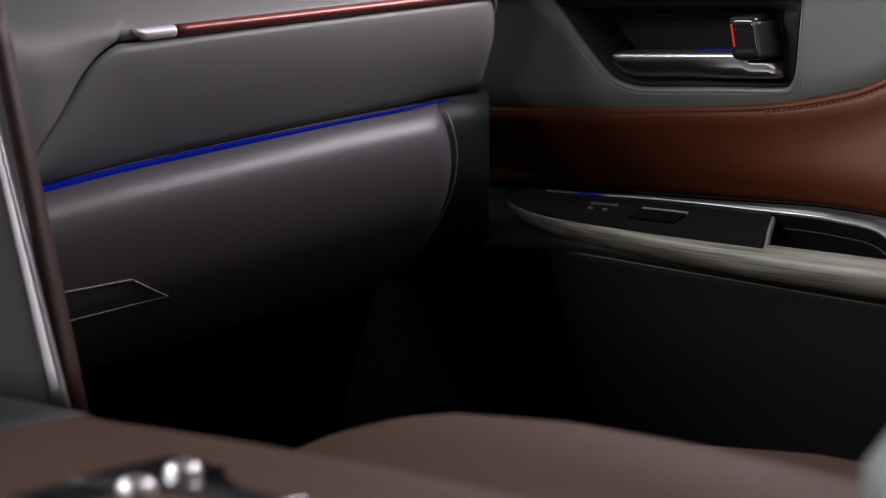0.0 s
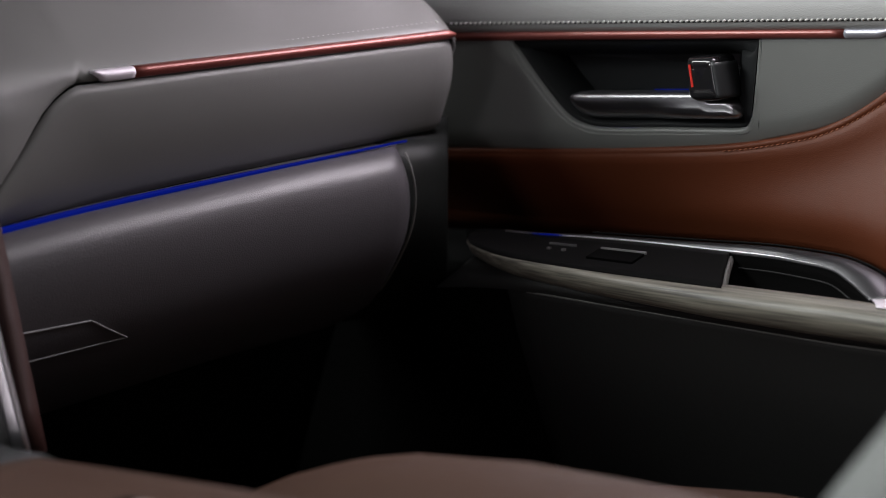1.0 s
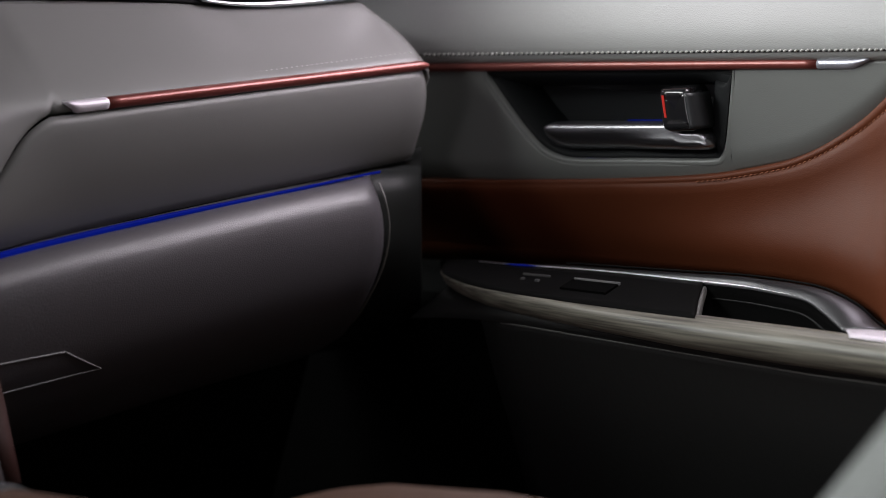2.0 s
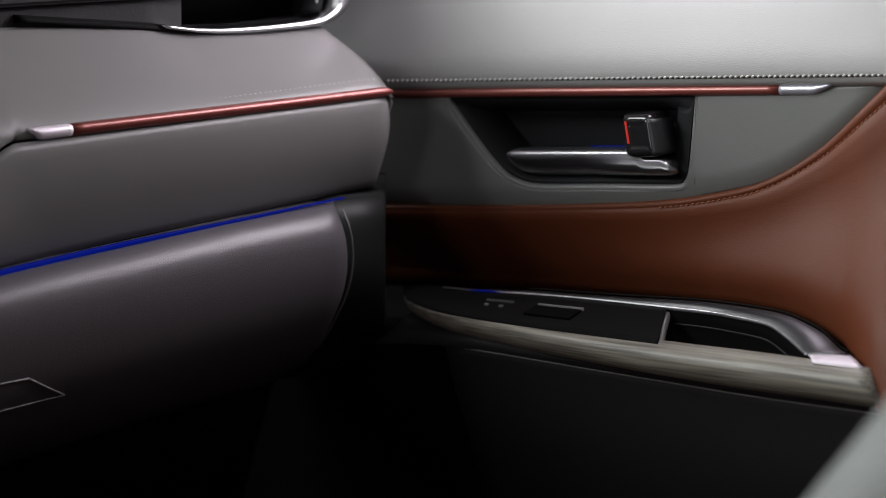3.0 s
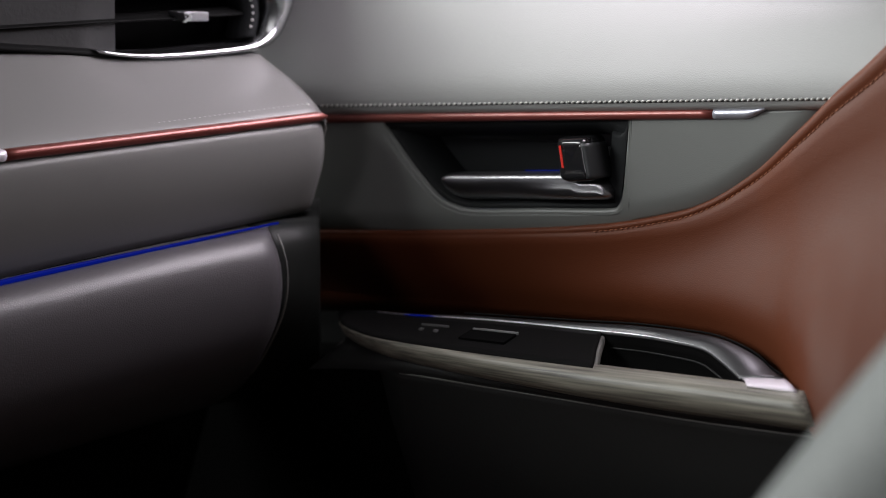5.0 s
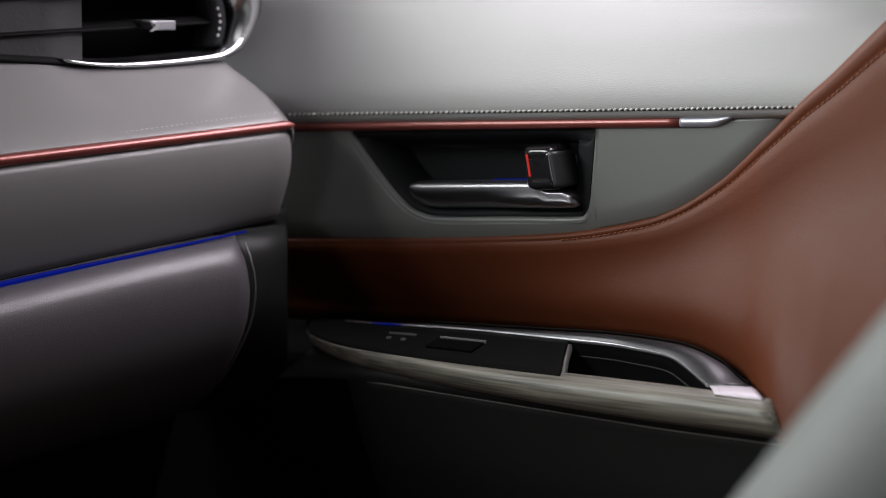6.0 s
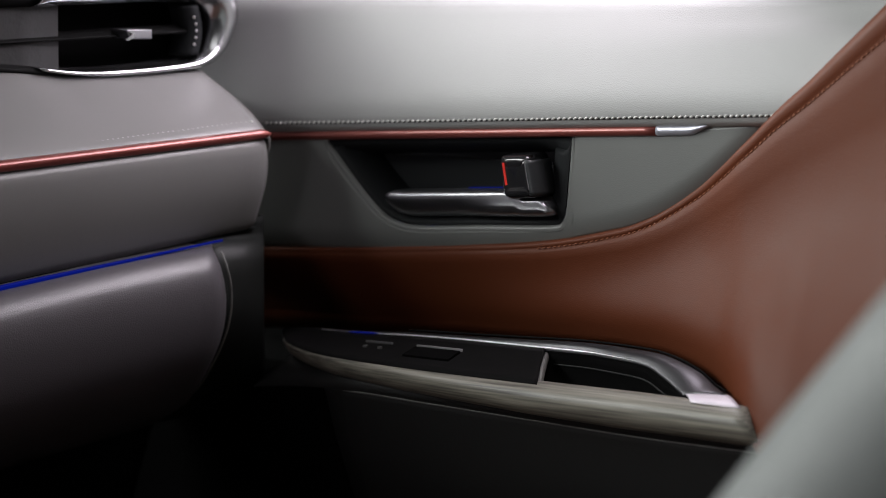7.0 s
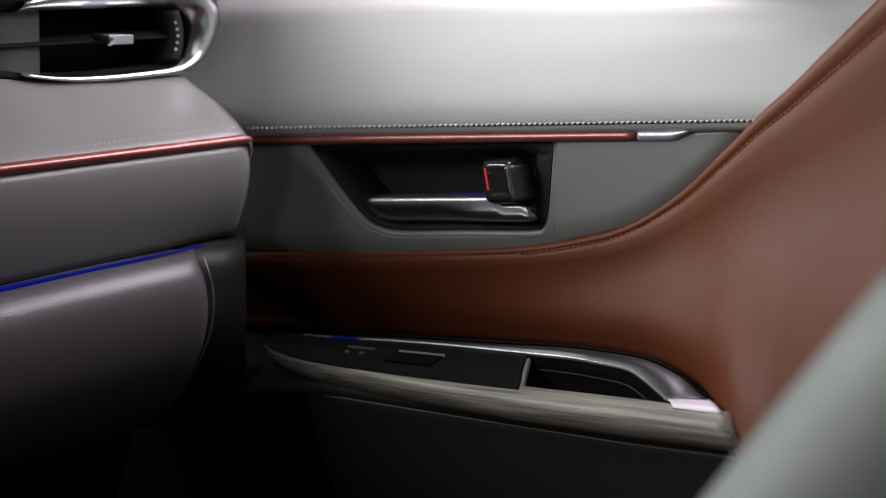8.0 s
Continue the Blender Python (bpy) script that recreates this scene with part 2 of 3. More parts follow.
part("trim_strip", loft([strip_row(x) for x in steps(-0.19, 0.1390, 40)]), COPPER, DOOR, "red-brown metallic trim strip", thick=0.001)
rows = []
for s in steps(0, 1, 14):
    row = strip_row(0.1392 + 0.036 * s)
    cut = max(0.0, (s - 0.66) / 0.34)
    for p in row:
        low = belt(p.x) + 0.0010
        p.z = low - (low - p.z) * (1 - 0.96 * cut)
    rows.append(row)
part("trim_end", loft(rows), LILAC, DOOR, "bright satin chrome end of the trim strip", thick=0.001)

# insert panel round the handle
SWEEP = spline([(-0.26, 0.5620), (-0.168, 0.5688), (-0.0861, 0.5751), (0.003, 0.5833), (0.0629, 0.5907), (0.1084, 0.6007), (0.1287, 0.6073),
                (0.1487, 0.6173), (0.1724, 0.6334), (0.1879, 0.6462), (0.207, 0.6634), (0.2259, 0.6816), (0.2445, 0.6973), (0.2629, 0.7145),
                (0.2811, 0.7314), (0.3008, 0.7498), (0.32, 0.768)], 110)
HOLE = spline([(-0.1141, 0.6436), (-0.02, 0.6500), (0.0745, 0.6566)], 16)[:-1] \
    + spline([(0.0765, 0.6558), (0.0737, 0.6252), (0.0718, 0.6085), (0.0685, 0.6025), (0.0610, 0.5998), (0.01, 0.5962), (-0.0400, 0.5924),
              (-0.0574, 0.5940), (-0.0690, 0.5987), (-0.0822, 0.6095), (-0.0981, 0.6255), (-0.1141, 0.6430)], 60)[:-1]


def inset(ring, d):
    """The ring drawn inwards by d."""
    n, out = len(ring), []
    area = sum(ring[i][0] * ring[(i + 1) % n][1] - ring[(i + 1) % n][0] * ring[i][1] for i in range(n))
    sign = 1 if area > 0 else -1
    for i in range(n):
        t = Vector(ring[(i + 2) % n]) - Vector(ring[i - 2])
        t.normalize()
        out.append(Vector((ring[i][0] - sign * t.y * d, ring[i][1] + sign * t.x * d)))
    return out


sweep_x, sweep_z = [p.x for p in SWEEP], [p.y for p in SWEEP]


def sweep_at(x):
    return float(np.interp(x, sweep_x, sweep_z))


def insert_at(x, z):
    """A place on the insert, which rolls back at its lower edge."""
    low_gap = z - sweep_at(x)
    return door_at(x, z, -0.0036 * max(0.0, 1 - low_gap / 0.014) ** 2)


def over_hole(x):
    return 0.6471 + 0.0689 * (x + 0.1141)


chain = sorted((p.x, p.y) for p in inset(HOLE, -0.0035)[15:])
chain_x, chain_z = [p[0] for p in chain], [p[1] for p in chain]
rear_x = max(x for x in steps(0.15, 0.25, 400) if sweep_at(x) < belt(x))
columns = steps(-0.26, chain_x[0] - 0.0002, 30) + chain_x + steps(chain_x[-1] + 0.0002, rear_x, 40)
rows = []
for x in columns:
    top_z = min(float(np.interp(x, chain_x, chain_z)), over_hole(x)) if chain_x[0] <= x <= chain_x[-1] else over_hole(x)
    z0 = min(sweep_at(x), belt(x))
    rows.append([insert_at(x, z0 + (max(top_z, z0) - z0) * v) for v in steps(0, 0.3, 10) + steps(0.3, 1.0, 12)[1:]])
part("insert_panel", loft(rows), CHARCOAL, DOOR, "dark grey leather insert round the handle", thick=0.0015)
rows = [[insert_at(x, over_hole(x) + (belt(x) + 0.0006 - over_hole(x)) * v) for v in steps(0, 1, 6)] for x in steps(-0.26, rear_x, 60)]
part("insert_top", loft(rows), CHARCOAL, DOOR, thick=0.0015)
# rolled leather lip into the handle recess
rows = []
for d, w in ((-0.0036, 0.0001), (-0.0022, 0.0004), (-0.001, 0.0002), (0.0, -0.0008), (0.0006, -0.003)):
    rows.append([door_at(p.x, p.y, w) for p in inset(HOLE, d)])
part("insert_lip", loft(rows, closed=True), CHARCOAL, DOOR)

# handle recess
rows = []
for d, w in ((0.0004, -0.002), (0.002, -0.0015), (0.004, -0.003), (0.0065, -0.0065), (0.009, -0.012), (0.011, -0.020), (0.012, -0.030)):
    ring = []
    for p, q in zip(HOLE, inset(HOLE, d)):
        slope = max(0.0, min(1.0, (p.x - 0.058) / 0.010)) if p.y > 0.603 else 0.0
        q = Vector(p[:2]) + (q - Vector(p[:2])) * (1 + 0.45 * slope)
        ring.append(door_at(q.x, q.y, w * (1 - 0.65 * slope) if w > -0.025 else w))
    rows.append(ring)
BEZEL = part("handle_bezel", loft(rows, closed=True), BOWL, DOOR, "dark grey plastic handle surround")
part("recess_back", plate([door_at(p.x, p.y, -0.028) for p in inset(HOLE, 0.0118)], Vector((0, 0.004, 0))), BOWL, BEZEL, "deep black bowl behind the lever", smooth=False)

# release lever: flat topped bar that thickens to its pivot
rows = []
for s in steps(0, 1, 40):
    x = -0.0594 + 0.1245 * s
    zt = 0.6145 + 0.0720 * (x + 0.0594) - 0.0055 * max(0.0, min(1.0, (s - 0.80) / 0.03))
    zb = 0.5978 + 0.071 * (x + 0.0424)
    k = min(1, s / 0.13)
    zb = zt - (zt - zb) * (0.85 + 0.15 * math.sin(k * math.pi / 2))
    if s > 0.95:
        zt -= (s - 0.95) / 0.05 * 0.0055
        zb += (s - 0.95) / 0.05 * 0.0015
    if s < 0.03:
        zt, zb = zt - 0.0012 * (1 - s / 0.03), zb + 0.0024 * (1 - s / 0.03)
    h = zt - zb
    arm = max(0.0, min(1.0, (s - 0.45) / 0.25))
    rows.append([door_at(x, zt - h * b, w) for b, w in ((0.03, -0.010), (0.0, 0.002), (0.03, 0.0062), (0.10, 0.0088), (0.20, 0.0094), (0.38, 0.0084), (0.52, 0.0070 + arm * 0.0022), (0.62, 0.0056 + arm * 0.0034), (0.80, 0.0026 + arm * 0.0044), (0.94, -0.0006 + arm * 0.004), (1.0, -0.005), (0.9, -0.010))])
part("release_lever", loft(rows, closed=True, ends=True), STEEL, DOOR, "smoked chrome door release lever")

part("recess_light", tube([door_at(x, 0.6150 + 0.0720 * (x + 0.0594) + 0.0004, 0.001) for x in steps(0.000, 0.026, 8)], 0.0004, 0.0003, seg=6), BLUE, DOOR, "thin blue light guide in the handle recess")

part("recess_lamp", tube([door_at(x, 0.6010 + 0.0720 * (x + 0.0594), -0.020) for x in steps(-0.060, -0.030, 8)], 0.0010, 0.0010, seg=8), BLUE_LAMP, DOOR, "blue ambient lamp tucked behind the lever")

# lock knob above the lever's pivot
LOCKRING = spline([(0.0325, 0.6425), (0.042, 0.6434), (0.0515, 0.6440), (0.0545, 0.6415), (0.0567, 0.6310), (0.0590, 0.6215), (0.0572, 0.6182),
                   (0.048, 0.6170), (0.0388, 0.6163), (0.0342, 0.6195), (0.0324, 0.6300), (0.0308, 0.6395)], 48)
rows = []
for d, w in ((-0.0012, -0.006), (-0.0008, 0.002), (0.0, 0.0095), (0.0010, 0.0128), (0.0030, 0.0142), (0.0055, 0.0138), (0.0075, 0.0134)):
    rows.append([door_at(p.x, p.y, w + 0.0012 * math.sin((p.x - 0.034) * 95)) for p in inset(LOCKRING[:-1], d)])
LOCK = part("lock_knob", loft(rows, closed=True, ends=True), BLACK, DOOR, "gloss black lock knob")
part("lock_mark", plate([door_at(x, z, 0.0146) for x, z in ((0.0346, 0.6384), (0.0362, 0.6386), (0.0388, 0.6250), (0.0372, 0.6248))], Vector((0, 0.003, 0))),
     RED, LOCK, "red warning mark", smooth=False)
rows = []
for s in steps(0, 1, 10):
    z, x = 0.6412 - 0.0215 * s, 0.0553 + 0.0048 * s
    rows.append([door_at(x + dx, z, w) for dx, w in ((-0.0042, 0.0146), (-0.0020, 0.0152), (0.0004, 0.0132), (0.0012, 0.0060), (0.0014, -0.005))])
part("lock_grip", loft(rows), SURROUND, LOCK, "dark grey edge of the lock knob", thick=0.001)

# brown leather pad, sweeping up to the rear and swelling out to the armrest
upper = SWEEP
lower = spline([(-0.26, 0.517, 0.014), (-0.1106, 0.5240, 0.016), (-0.0284, 0.5290, 0.017), (0.0615, 0.5340, 0.020), (0.1057, 0.5366, 0.024), (0.1462, 0.5366, 0.030),
                (0.1699, 0.5353, 0.036), (0.1939, 0.5299, 0.043), (0.2107, 0.5222, 0.050), (0.2320, 0.5127, 0.066), (0.2495, 0.5014, 0.078), (0.2700, 0.483, 0.084),
                (0.300, 0.455, 0.086), (0.34, 0.41, 0.086)], 110)
rows = []
for i, (u, l) in enumerate(zip(upper, lower)):
    t = i / 109
    over = 0.0055 * max(0.0, min(1.0, (u.x - 0.17) / 0.03))
    roll = 0.15 + 0.85 * max(0.0, min(1.0, (u.x + 0.02) / 0.16))
    row = []
    for v, lift in ((0.0, -0.008), (0.004, -0.003 * (1 - roll)), (0.014, 0.0035), (0.03, 0.0048), (0.052, 0.0044), (0.064, 0.0036), (0.076, 0.0046), (0.12, 0.006)):
        row.append((u.x + (l.x - u.x) * v, u.y + (l.y - u.y) * v, (lift * roll if lift > 0 else lift) + over - 0.003 * (1 - roll)))
    for v in steps(0.2, 1.0, 26):
        s = (v - 0.12) / 0.88
        shelf = s ** (5.0 - 2.6 * t)
        swell = l.z * shelf * max(0.0, min(1.0, (t - 0.2) / 0.35)) + (0.006 * roll - 0.003 * (1 - roll)) * (1 - shelf) + over * (1 - s) - 0.050 * max(0.0, 1 - t / 0.85) ** 0.85 * s ** 1.2 + 0.038 * t ** 2.2 * math.sin(math.pi * s ** 1.94)
        row.append((u.x + (l.x - u.x) * v, u.y + (l.y - u.y) * v, swell))
    row.append((l.x, l.y - 0.012 * (1 - t) - 0.002, row[-1][2] - 0.006 * (1 - t)))
    rows.append([door_at(*q) for q in row])
part("leather_pad", loft(rows), BROWN, DOOR, "brown leather pad sweeping up to the rear", thick=0.0016)
seam = []
for u, l in [q for q in zip(upper, lower) if q[0].x > 0.05]:
    over = 0.0055 * max(0.0, min(1.0, (u.x - 0.17) / 0.03))
    seam.append(door_at(u.x + (l.x - u.x) * 0.064, u.y + (l.y - u.y) * 0.064, 0.0046 * (0.15 + 0.85 * min(1.0, (u.x + 0.02) / 0.16)) + 0.0004 + over))
part("pad_stitching", stitches(seam[::3], 0.0032, 0.0008, 0.0005, -8), RUST, DOOR, "tan seam stitching on the brown pad")

# armrest
ARM = new("armrest")
ARM.parent = DOOR
tagged(ARM, "wood-faced armrest with window switches and pull pocket")
edge = spline([(-0.125, 0.5190, 0.030), (-0.112, 0.5180, 0.046), (-0.094, 0.5170, 0.057), (-0.070, 0.5160, 0.066), (-0.040, 0.5156, 0.071), (0.0118, 0.5155, 0.075), (0.0956, 0.5153, 0.075), (0.1754, 0.5156, 0.075), (0.2440, 0.5148, 0.075)], 90)
inner = spline([(-0.127, 0.5205, 0.020), (-0.1099, 0.5222, 0.021), (-0.0709, 0.5238, 0.024), (-0.0247, 0.5262, 0.026), (0.0211, 0.5280, 0.029), (0.0657, 0.5290, 0.032), (0.1097, 0.5302, 0.036),
                (0.1327, 0.5302, 0.040), (0.1605, 0.5293, 0.046), (0.1762, 0.5250, 0.052), (0.2002, 0.5172, 0.064), (0.2103, 0.5159, 0.073)], 90)


def respaced(curve, x_mid):
    """The curve with 61 places up to x_mid, where the pull pocket begins, and 29 beyond."""
    xs_all = [q.x for q in curve]
    want = steps(xs_all[0], x_mid, 61) + steps(x_mid, xs_all[-1], 30)[1:]
    return [Vector((x, float(np.interp(x, xs_all, [q.y for q in curve])), float(np.interp(x, xs_all, [q.z for q in curve])))) for x in want]


inner, edge = respaced(inner, 0.0800), respaced(edge, 0.1030)
N1 = 61
rows = [[door_at(*(q + (e - q) * v)) for v in steps(0, 1, 8)] for q, e in list(zip(inner, edge))[:N1]]
part("switch_plate", loft(rows), PLATE, ARM, "dark plastic plate with window switches", thick=0.002)
# pull pocket: walls down from its rim and a floor
rows = []
for q, e in list(zip(inner, edge))[N1 - 1:]:
    f, k = e + (q - e) * 0.10, max(0.25, min(1.0, (0.212 - q.x) / 0.035))
    rows.append([door_at(q.x, q.y, q.z), door_at(q.x, q.y - 0.006 * k, q.z + 0.0015), door_at(q.x, q.y - 0.022 * k, q.z + 0.004), door_at(f.x, f.y - 0.013 * k, f.z - 0.003), door_at(f.x, f.y - 0.001, f.z)])
part("pull_pocket", loft(rows), VOID, ARM, "black lined pull pocket", thick=0.001)
q, e = inner[N1 - 1], edge[N1 - 1]
part("pocket_end", tube([door_at(*(q + (e - q) * v)) - Vector((-0.0012, 0, 0.002 + 0.004 * abs(v - 0.5))) for v in steps(0.04, 0.95, 9)], 0.0019, 0.0030), BEADING, ARM, "grey rim at the pocket's end")
part("pocket_bead", tube([door_at(q.x, q.y - 0.0085, q.z + 0.0025) for q in inner[N1 + 1:-4]], 0.0005, 0.0005, seg=6), LOWER, ARM)
# wood facing, round at its top
rows = []
for i, e in enumerate(edge):
    t = max(0.0, min(1.0, (e.x + 0.085) / 0.33))
    h = 0.0135 + 0.0080 * min(1.0, t * 1.35)
    roll = 0.7 * max(0.0, 1.0 - max(0.0, e.x + 0.125) / 0.22)
    shear = 0.016 * max(0.0, (e.x - 0.19) / 0.054)
    rows.append([door_at(e.x - dz * shear, e.y + dz * h, e.z + dw) for dw, dz in ((-0.010, 0.0), (-0.004, 0.03), (0.0005, -0.05), (0.0040 - 0.008 * roll, -0.18), (0.0056 - 0.013 * roll, -0.40), (0.0040 - 0.018 * roll, -0.66), (-0.0015 - 0.020 * roll, -0.90), (-0.010 - 0.020 * roll, -1.0))])
rows.append([p + Vector((0.004, 0.016, -0.002)) for p in rows[-1]])
part("wood_trim", loft([spline(r, 18) for r in rows]), WOOD, ARM, "grey open-pore wood facing", thick=0.0015)
# satin trim that widens and drops over the end
outer = spline([(-0.135, 0.5205, 0.019), (-0.1106, 0.5233, 0.020), (-0.074, 0.5248, 0.020), (-0.0284, 0.528, 0.021), (0.0168, 0.5302, 0.023), (0.0615, 0.5326, 0.026), (0.1057, 0.5352, 0.030),
                (0.150, 0.5357, 0.036), (0.173, 0.5345, 0.041), (0.1964, 0.5292, 0.047), (0.2118, 0.5225, 0.053), (0.2225, 0.5199, 0.058)], 80)
inn = spline([(-0.135, 0.5198, 0.0195), (-0.1099, 0.5227, 0.021), (-0.0709, 0.5241, 0.024), (-0.0247, 0.5268, 0.026), (0.0211, 0.5286, 0.029), (0.0657, 0.5296, 0.032), (0.1097, 0.5308, 0.036),
              (0.1327, 0.5308, 0.040), (0.1605, 0.5299, 0.046), (0.1762, 0.5258, 0.052), (0.1905, 0.5210, 0.059), (0.2002, 0.5178, 0.064)], 80)
rows = []
for o, q in zip(outer, inn):
    turn_out = 0.7 * max(0.0, q.z - o.z)
    o = Vector((o.x + 0.85 * turn_out, o.y + 0.13 * turn_out, o.z + turn_out))
    m = o + (q - o) * 0.72
    rows.append([door_at(o.x, o.y - 0.001, o.z - 0.002), door_at(*o), door_at(m.x, m.y + 0.0006, m.z), door_at(q.x, q.y + 0.0002, q.z - 0.0002), door_at(q.x, q.y - 0.0010, q.z + 0.0006), door_at(q.x, q.y - 0.003, q.z)])
TRIM = part("armrest_trim", loft(rows), BRUSHED, ARM, "satin grey metal band round the armrest", thick=0.0006)
part("trim_edge", tube([door_at(q.x, q.y + 0.0001, q.z + 0.0004) for q in inn[8:68]], 0.0009, 0.0009, seg=8, taper=lambda s: 1.0 if s < 0.8 else max(0.05, (1 - s) / 0.2)), PEARL, TRIM, "bright inner edge of the metal band")
# Blue reflection on the chrome, put in as a small glowing tube.
part("blue_glint", tube([door_at(x, float(np.interp(x, [q.x for q in inn], [q.y for q in inn])) + 0.0006, float(np.interp(x, [q.x for q in inn], [q.z for q in inn])) + 0.0010) for x in steps(-0.078, -0.052, 8)], 0.0005, 0.0005, seg=6, taper=lambda s: 0.2 + math.sin(math.pi * s)), BLUE, ARM, "glowing blue sliver standing for a reflection at the armrest's front")
tip0 = spline([(0.2002, 0.5178, 0.064), (0.211, 0.5190, 0.061), (0.2225, 0.5199, 0.058)], 10)
tip1 = spline([(0.2103, 0.5161, 0.0755), (0.226, 0.5158, 0.0750), (0.2430, 0.5156, 0.0735)], 10)
part("trim_foot", loft([[door_at(*(a + (b - a) * v)) + Vector((0, 0, 0.0012 * math.sin(v * math.pi))) for v in steps(0, 1, 6)] for a, b in zip(tip0, tip1)]), PALE, TRIM, "foot of the chrome band, its shine put in as pale colour", thick=0.001)
# leather bead between pad and trim
part("pad_bead", tube([door_at(o.x, o.y + 0.0010, o.z - 0.002) for o in outer[22:]], 0.0006, 0.0006, seg=8), MATT, ARM)


def plate_at(x, v, lift=0.0016):
    """A place on the switch plate: x along the door, v across from the trim to the wood."""
    spine = [q + (e - q) * v for q, e in zip(inner, edge)]
    xs_all = [q.x for q in spine]
    return door_at(x, float(np.interp(x, xs_all, [q.y for q in spine])) + lift, float(np.interp(x, xs_all, [q.z for q in spine])))


def flat_bar(name, x0, x1, v0, v1, mat, lift, depth, label=""):
    ring = [plate_at(x, v0, lift) for x in steps(x0, x1, 8)] + [plate_at(x, v1, lift) for x in steps(x1, x0, 8)]
    return part(name, plate(ring, Vector((0, 0, -depth))), mat, ARM, label, smooth=False)


flat_bar("window_switch", -0.0081, 0.0277, 0.42, 0.70, VOID, 0.0024, 0.003, "black window switch")
flat_bar("switch_edge", -0.0081, 0.0277, 0.365, 0.385, MARK, 0.0026, 0.003, "pale edge of the window switch")
flat_bar("switch_line", -0.0505, -0.0283, 0.355, 0.372, PRINT, 0.0022, 0.002, "faint printed line by the small switches")
for x in (-0.0460, -0.0340):
    flat_bar("switch_mark", x, x + 0.0030, 0.52, 0.56, PRINT, 0.0022, 0.002, "small printed switch mark")

# lower door panel, its top lip catching the light
lip = spline([(-0.60, 0.460, -0.020), (-0.34, 0.470, -0.010), (-0.16, 0.485, 0.020), (-0.09, 0.493, 0.052), (-0.0432, 0.4941, 0.060), (0.0006, 0.4930, 0.060), (0.0853, 0.4907, 0.060), (0.166, 0.4886, 0.060), (0.2241, 0.4884, 0.060), (0.42, 0.4885, 0.060)], 60)
def lower_rows(places):
    return [[door_at(p.x, p.y + dz, max(p.z + dw, -0.045)) for dw, dz in ((-0.05, 0.004), (-0.003, 0.0012), (0.0, 0.0), (0.0006, -0.0012), (-0.001, -0.004), (-0.010, -0.03), (-0.028, -0.07), (-0.054, -0.13), (-0.066, -0.22), (-0.070, -0.36))] for p in places]


part("lower_panel", loft(lower_rows([p for p in lip if p.x > -0.075])), LOWER, DOOR, "dark moulded lower door panel", thick=0.003)
# Front run of the same panel in near-black: footwell shade put into colour.
part("footwell_shade", loft(lower_rows([p for p in lip if p.x < -0.058])), VOID, DOOR, "near-black front of the lower panel, standing for footwell shade", thick=0.002)
part("panel_seam", tube([p + Vector((0, -0.0026, 0.0004)) for p in [door_at(q.x, q.y, q.z) for q in lip if q.x > -0.06]], 0.0007, 0.0006, seg=6), BEADING, DOOR, "thin pale seam line along the lower panel")
part("under_armrest", loft([[door_at(e.x, e.y - 0.80 * h, e.z - 0.014), door_at(e.x, e.y - 0.97 * h, e.z - 0.0080), door_at(e.x, float(np.interp(e.x, [p.x for p in lip], [p.y for p in lip])) + 0.0008, 0.0625), door_at(e.x, 0.488, 0.030)] for e in edge + [edge[-1] + Vector((0.03, 0, 0))] for h in [0.0135 + 0.0080 * min(1.0, max(0.0, (e.x + 0.085) / 0.33 * 1.35))]]), LOWER, ARM, "dark underside of the armrest", thick=0.001)
rows = [[door_at(x, z, w) for z, w in ((0.545, -0.072), (0.520, -0.071), (0.490, -0.070), (0.450, -0.070))] for x in steps(-0.34, 0.22, 20)]
part("inner_panel", loft(rows), MATT, DOOR, "dark backing panel behind the armrest", thick=0.002)
part("door_skin", box(-0.60, 0.62, 0.074, 0.078, -0.05, 0.735), BODY, DOOR, "painted outer door skin", smooth=False)

# ---------------------------------------------------------------- dashboard
DASHBOARD = thing("dashboard", dash_at(0.2, 0.08, -0.2), "dark grey dashboard with red-brown trim strip and blue light line", "dashboard")

TOPLINE = spline([(0.0, 0.6470, 0.0), (0.10, 0.6440, 0.0), (0.20, 0.6405, 0.0), (0.2731, 0.6375, 0.0), (0.2862, 0.6372, -0.001), (0.2985, 0.6312, -0.002), (0.3089, 0.6222, -0.002), (0.3288, 0.5977, -0.002), (0.3510, 0.5715, -0.002)], 70)
BOTLINE = spline([(0.0095, 0.5878, 0.0), (0.0436, 0.5852, 0.0), (0.12, 0.5787, 0.0), (0.209, 0.5716, 0.0), (0.28, 0.5645, 0.0), (0.3505, 0.5562, 0.0)], 70)
RIGHT = spline([(0.0, 0.6470), (-0.0027, 0.6336), (-0.0022, 0.6230), (0.0003, 0.6121), (0.0095, 0.5883)], 14)
rows = []
for i, (t, b) in enumerate(zip(TOPLINE, BOTLINE)):
    pull = max(0.0, 1 - i / 3.0)
    row = []
    for v in steps(0, 1, 14):
        a, z = t.x + (b.x - t.x) * v, t.y + (b.y - t.y) * v
        r = RIGHT[int(round(v * 13))]
        a = a + (r.x - (0.0095 * v)) * max(0, 1 - i / 12)
        c = 0.002 - 0.018 * v ** 1.4 + 0.003 * math.sin(math.pi * v)
        a += 0.86 * (c - 0.002)
        edge_drop = 0.004 * max(0, 1 - i / 2.0) ** 2 + 0.004 * (0.4 * max(0, 1 - v / 0.05) + 0.4 * max(0, (v - 0.95) / 0.05))
        row.append(dash_at(a, z, c - edge_drop))
    rows.append(row)
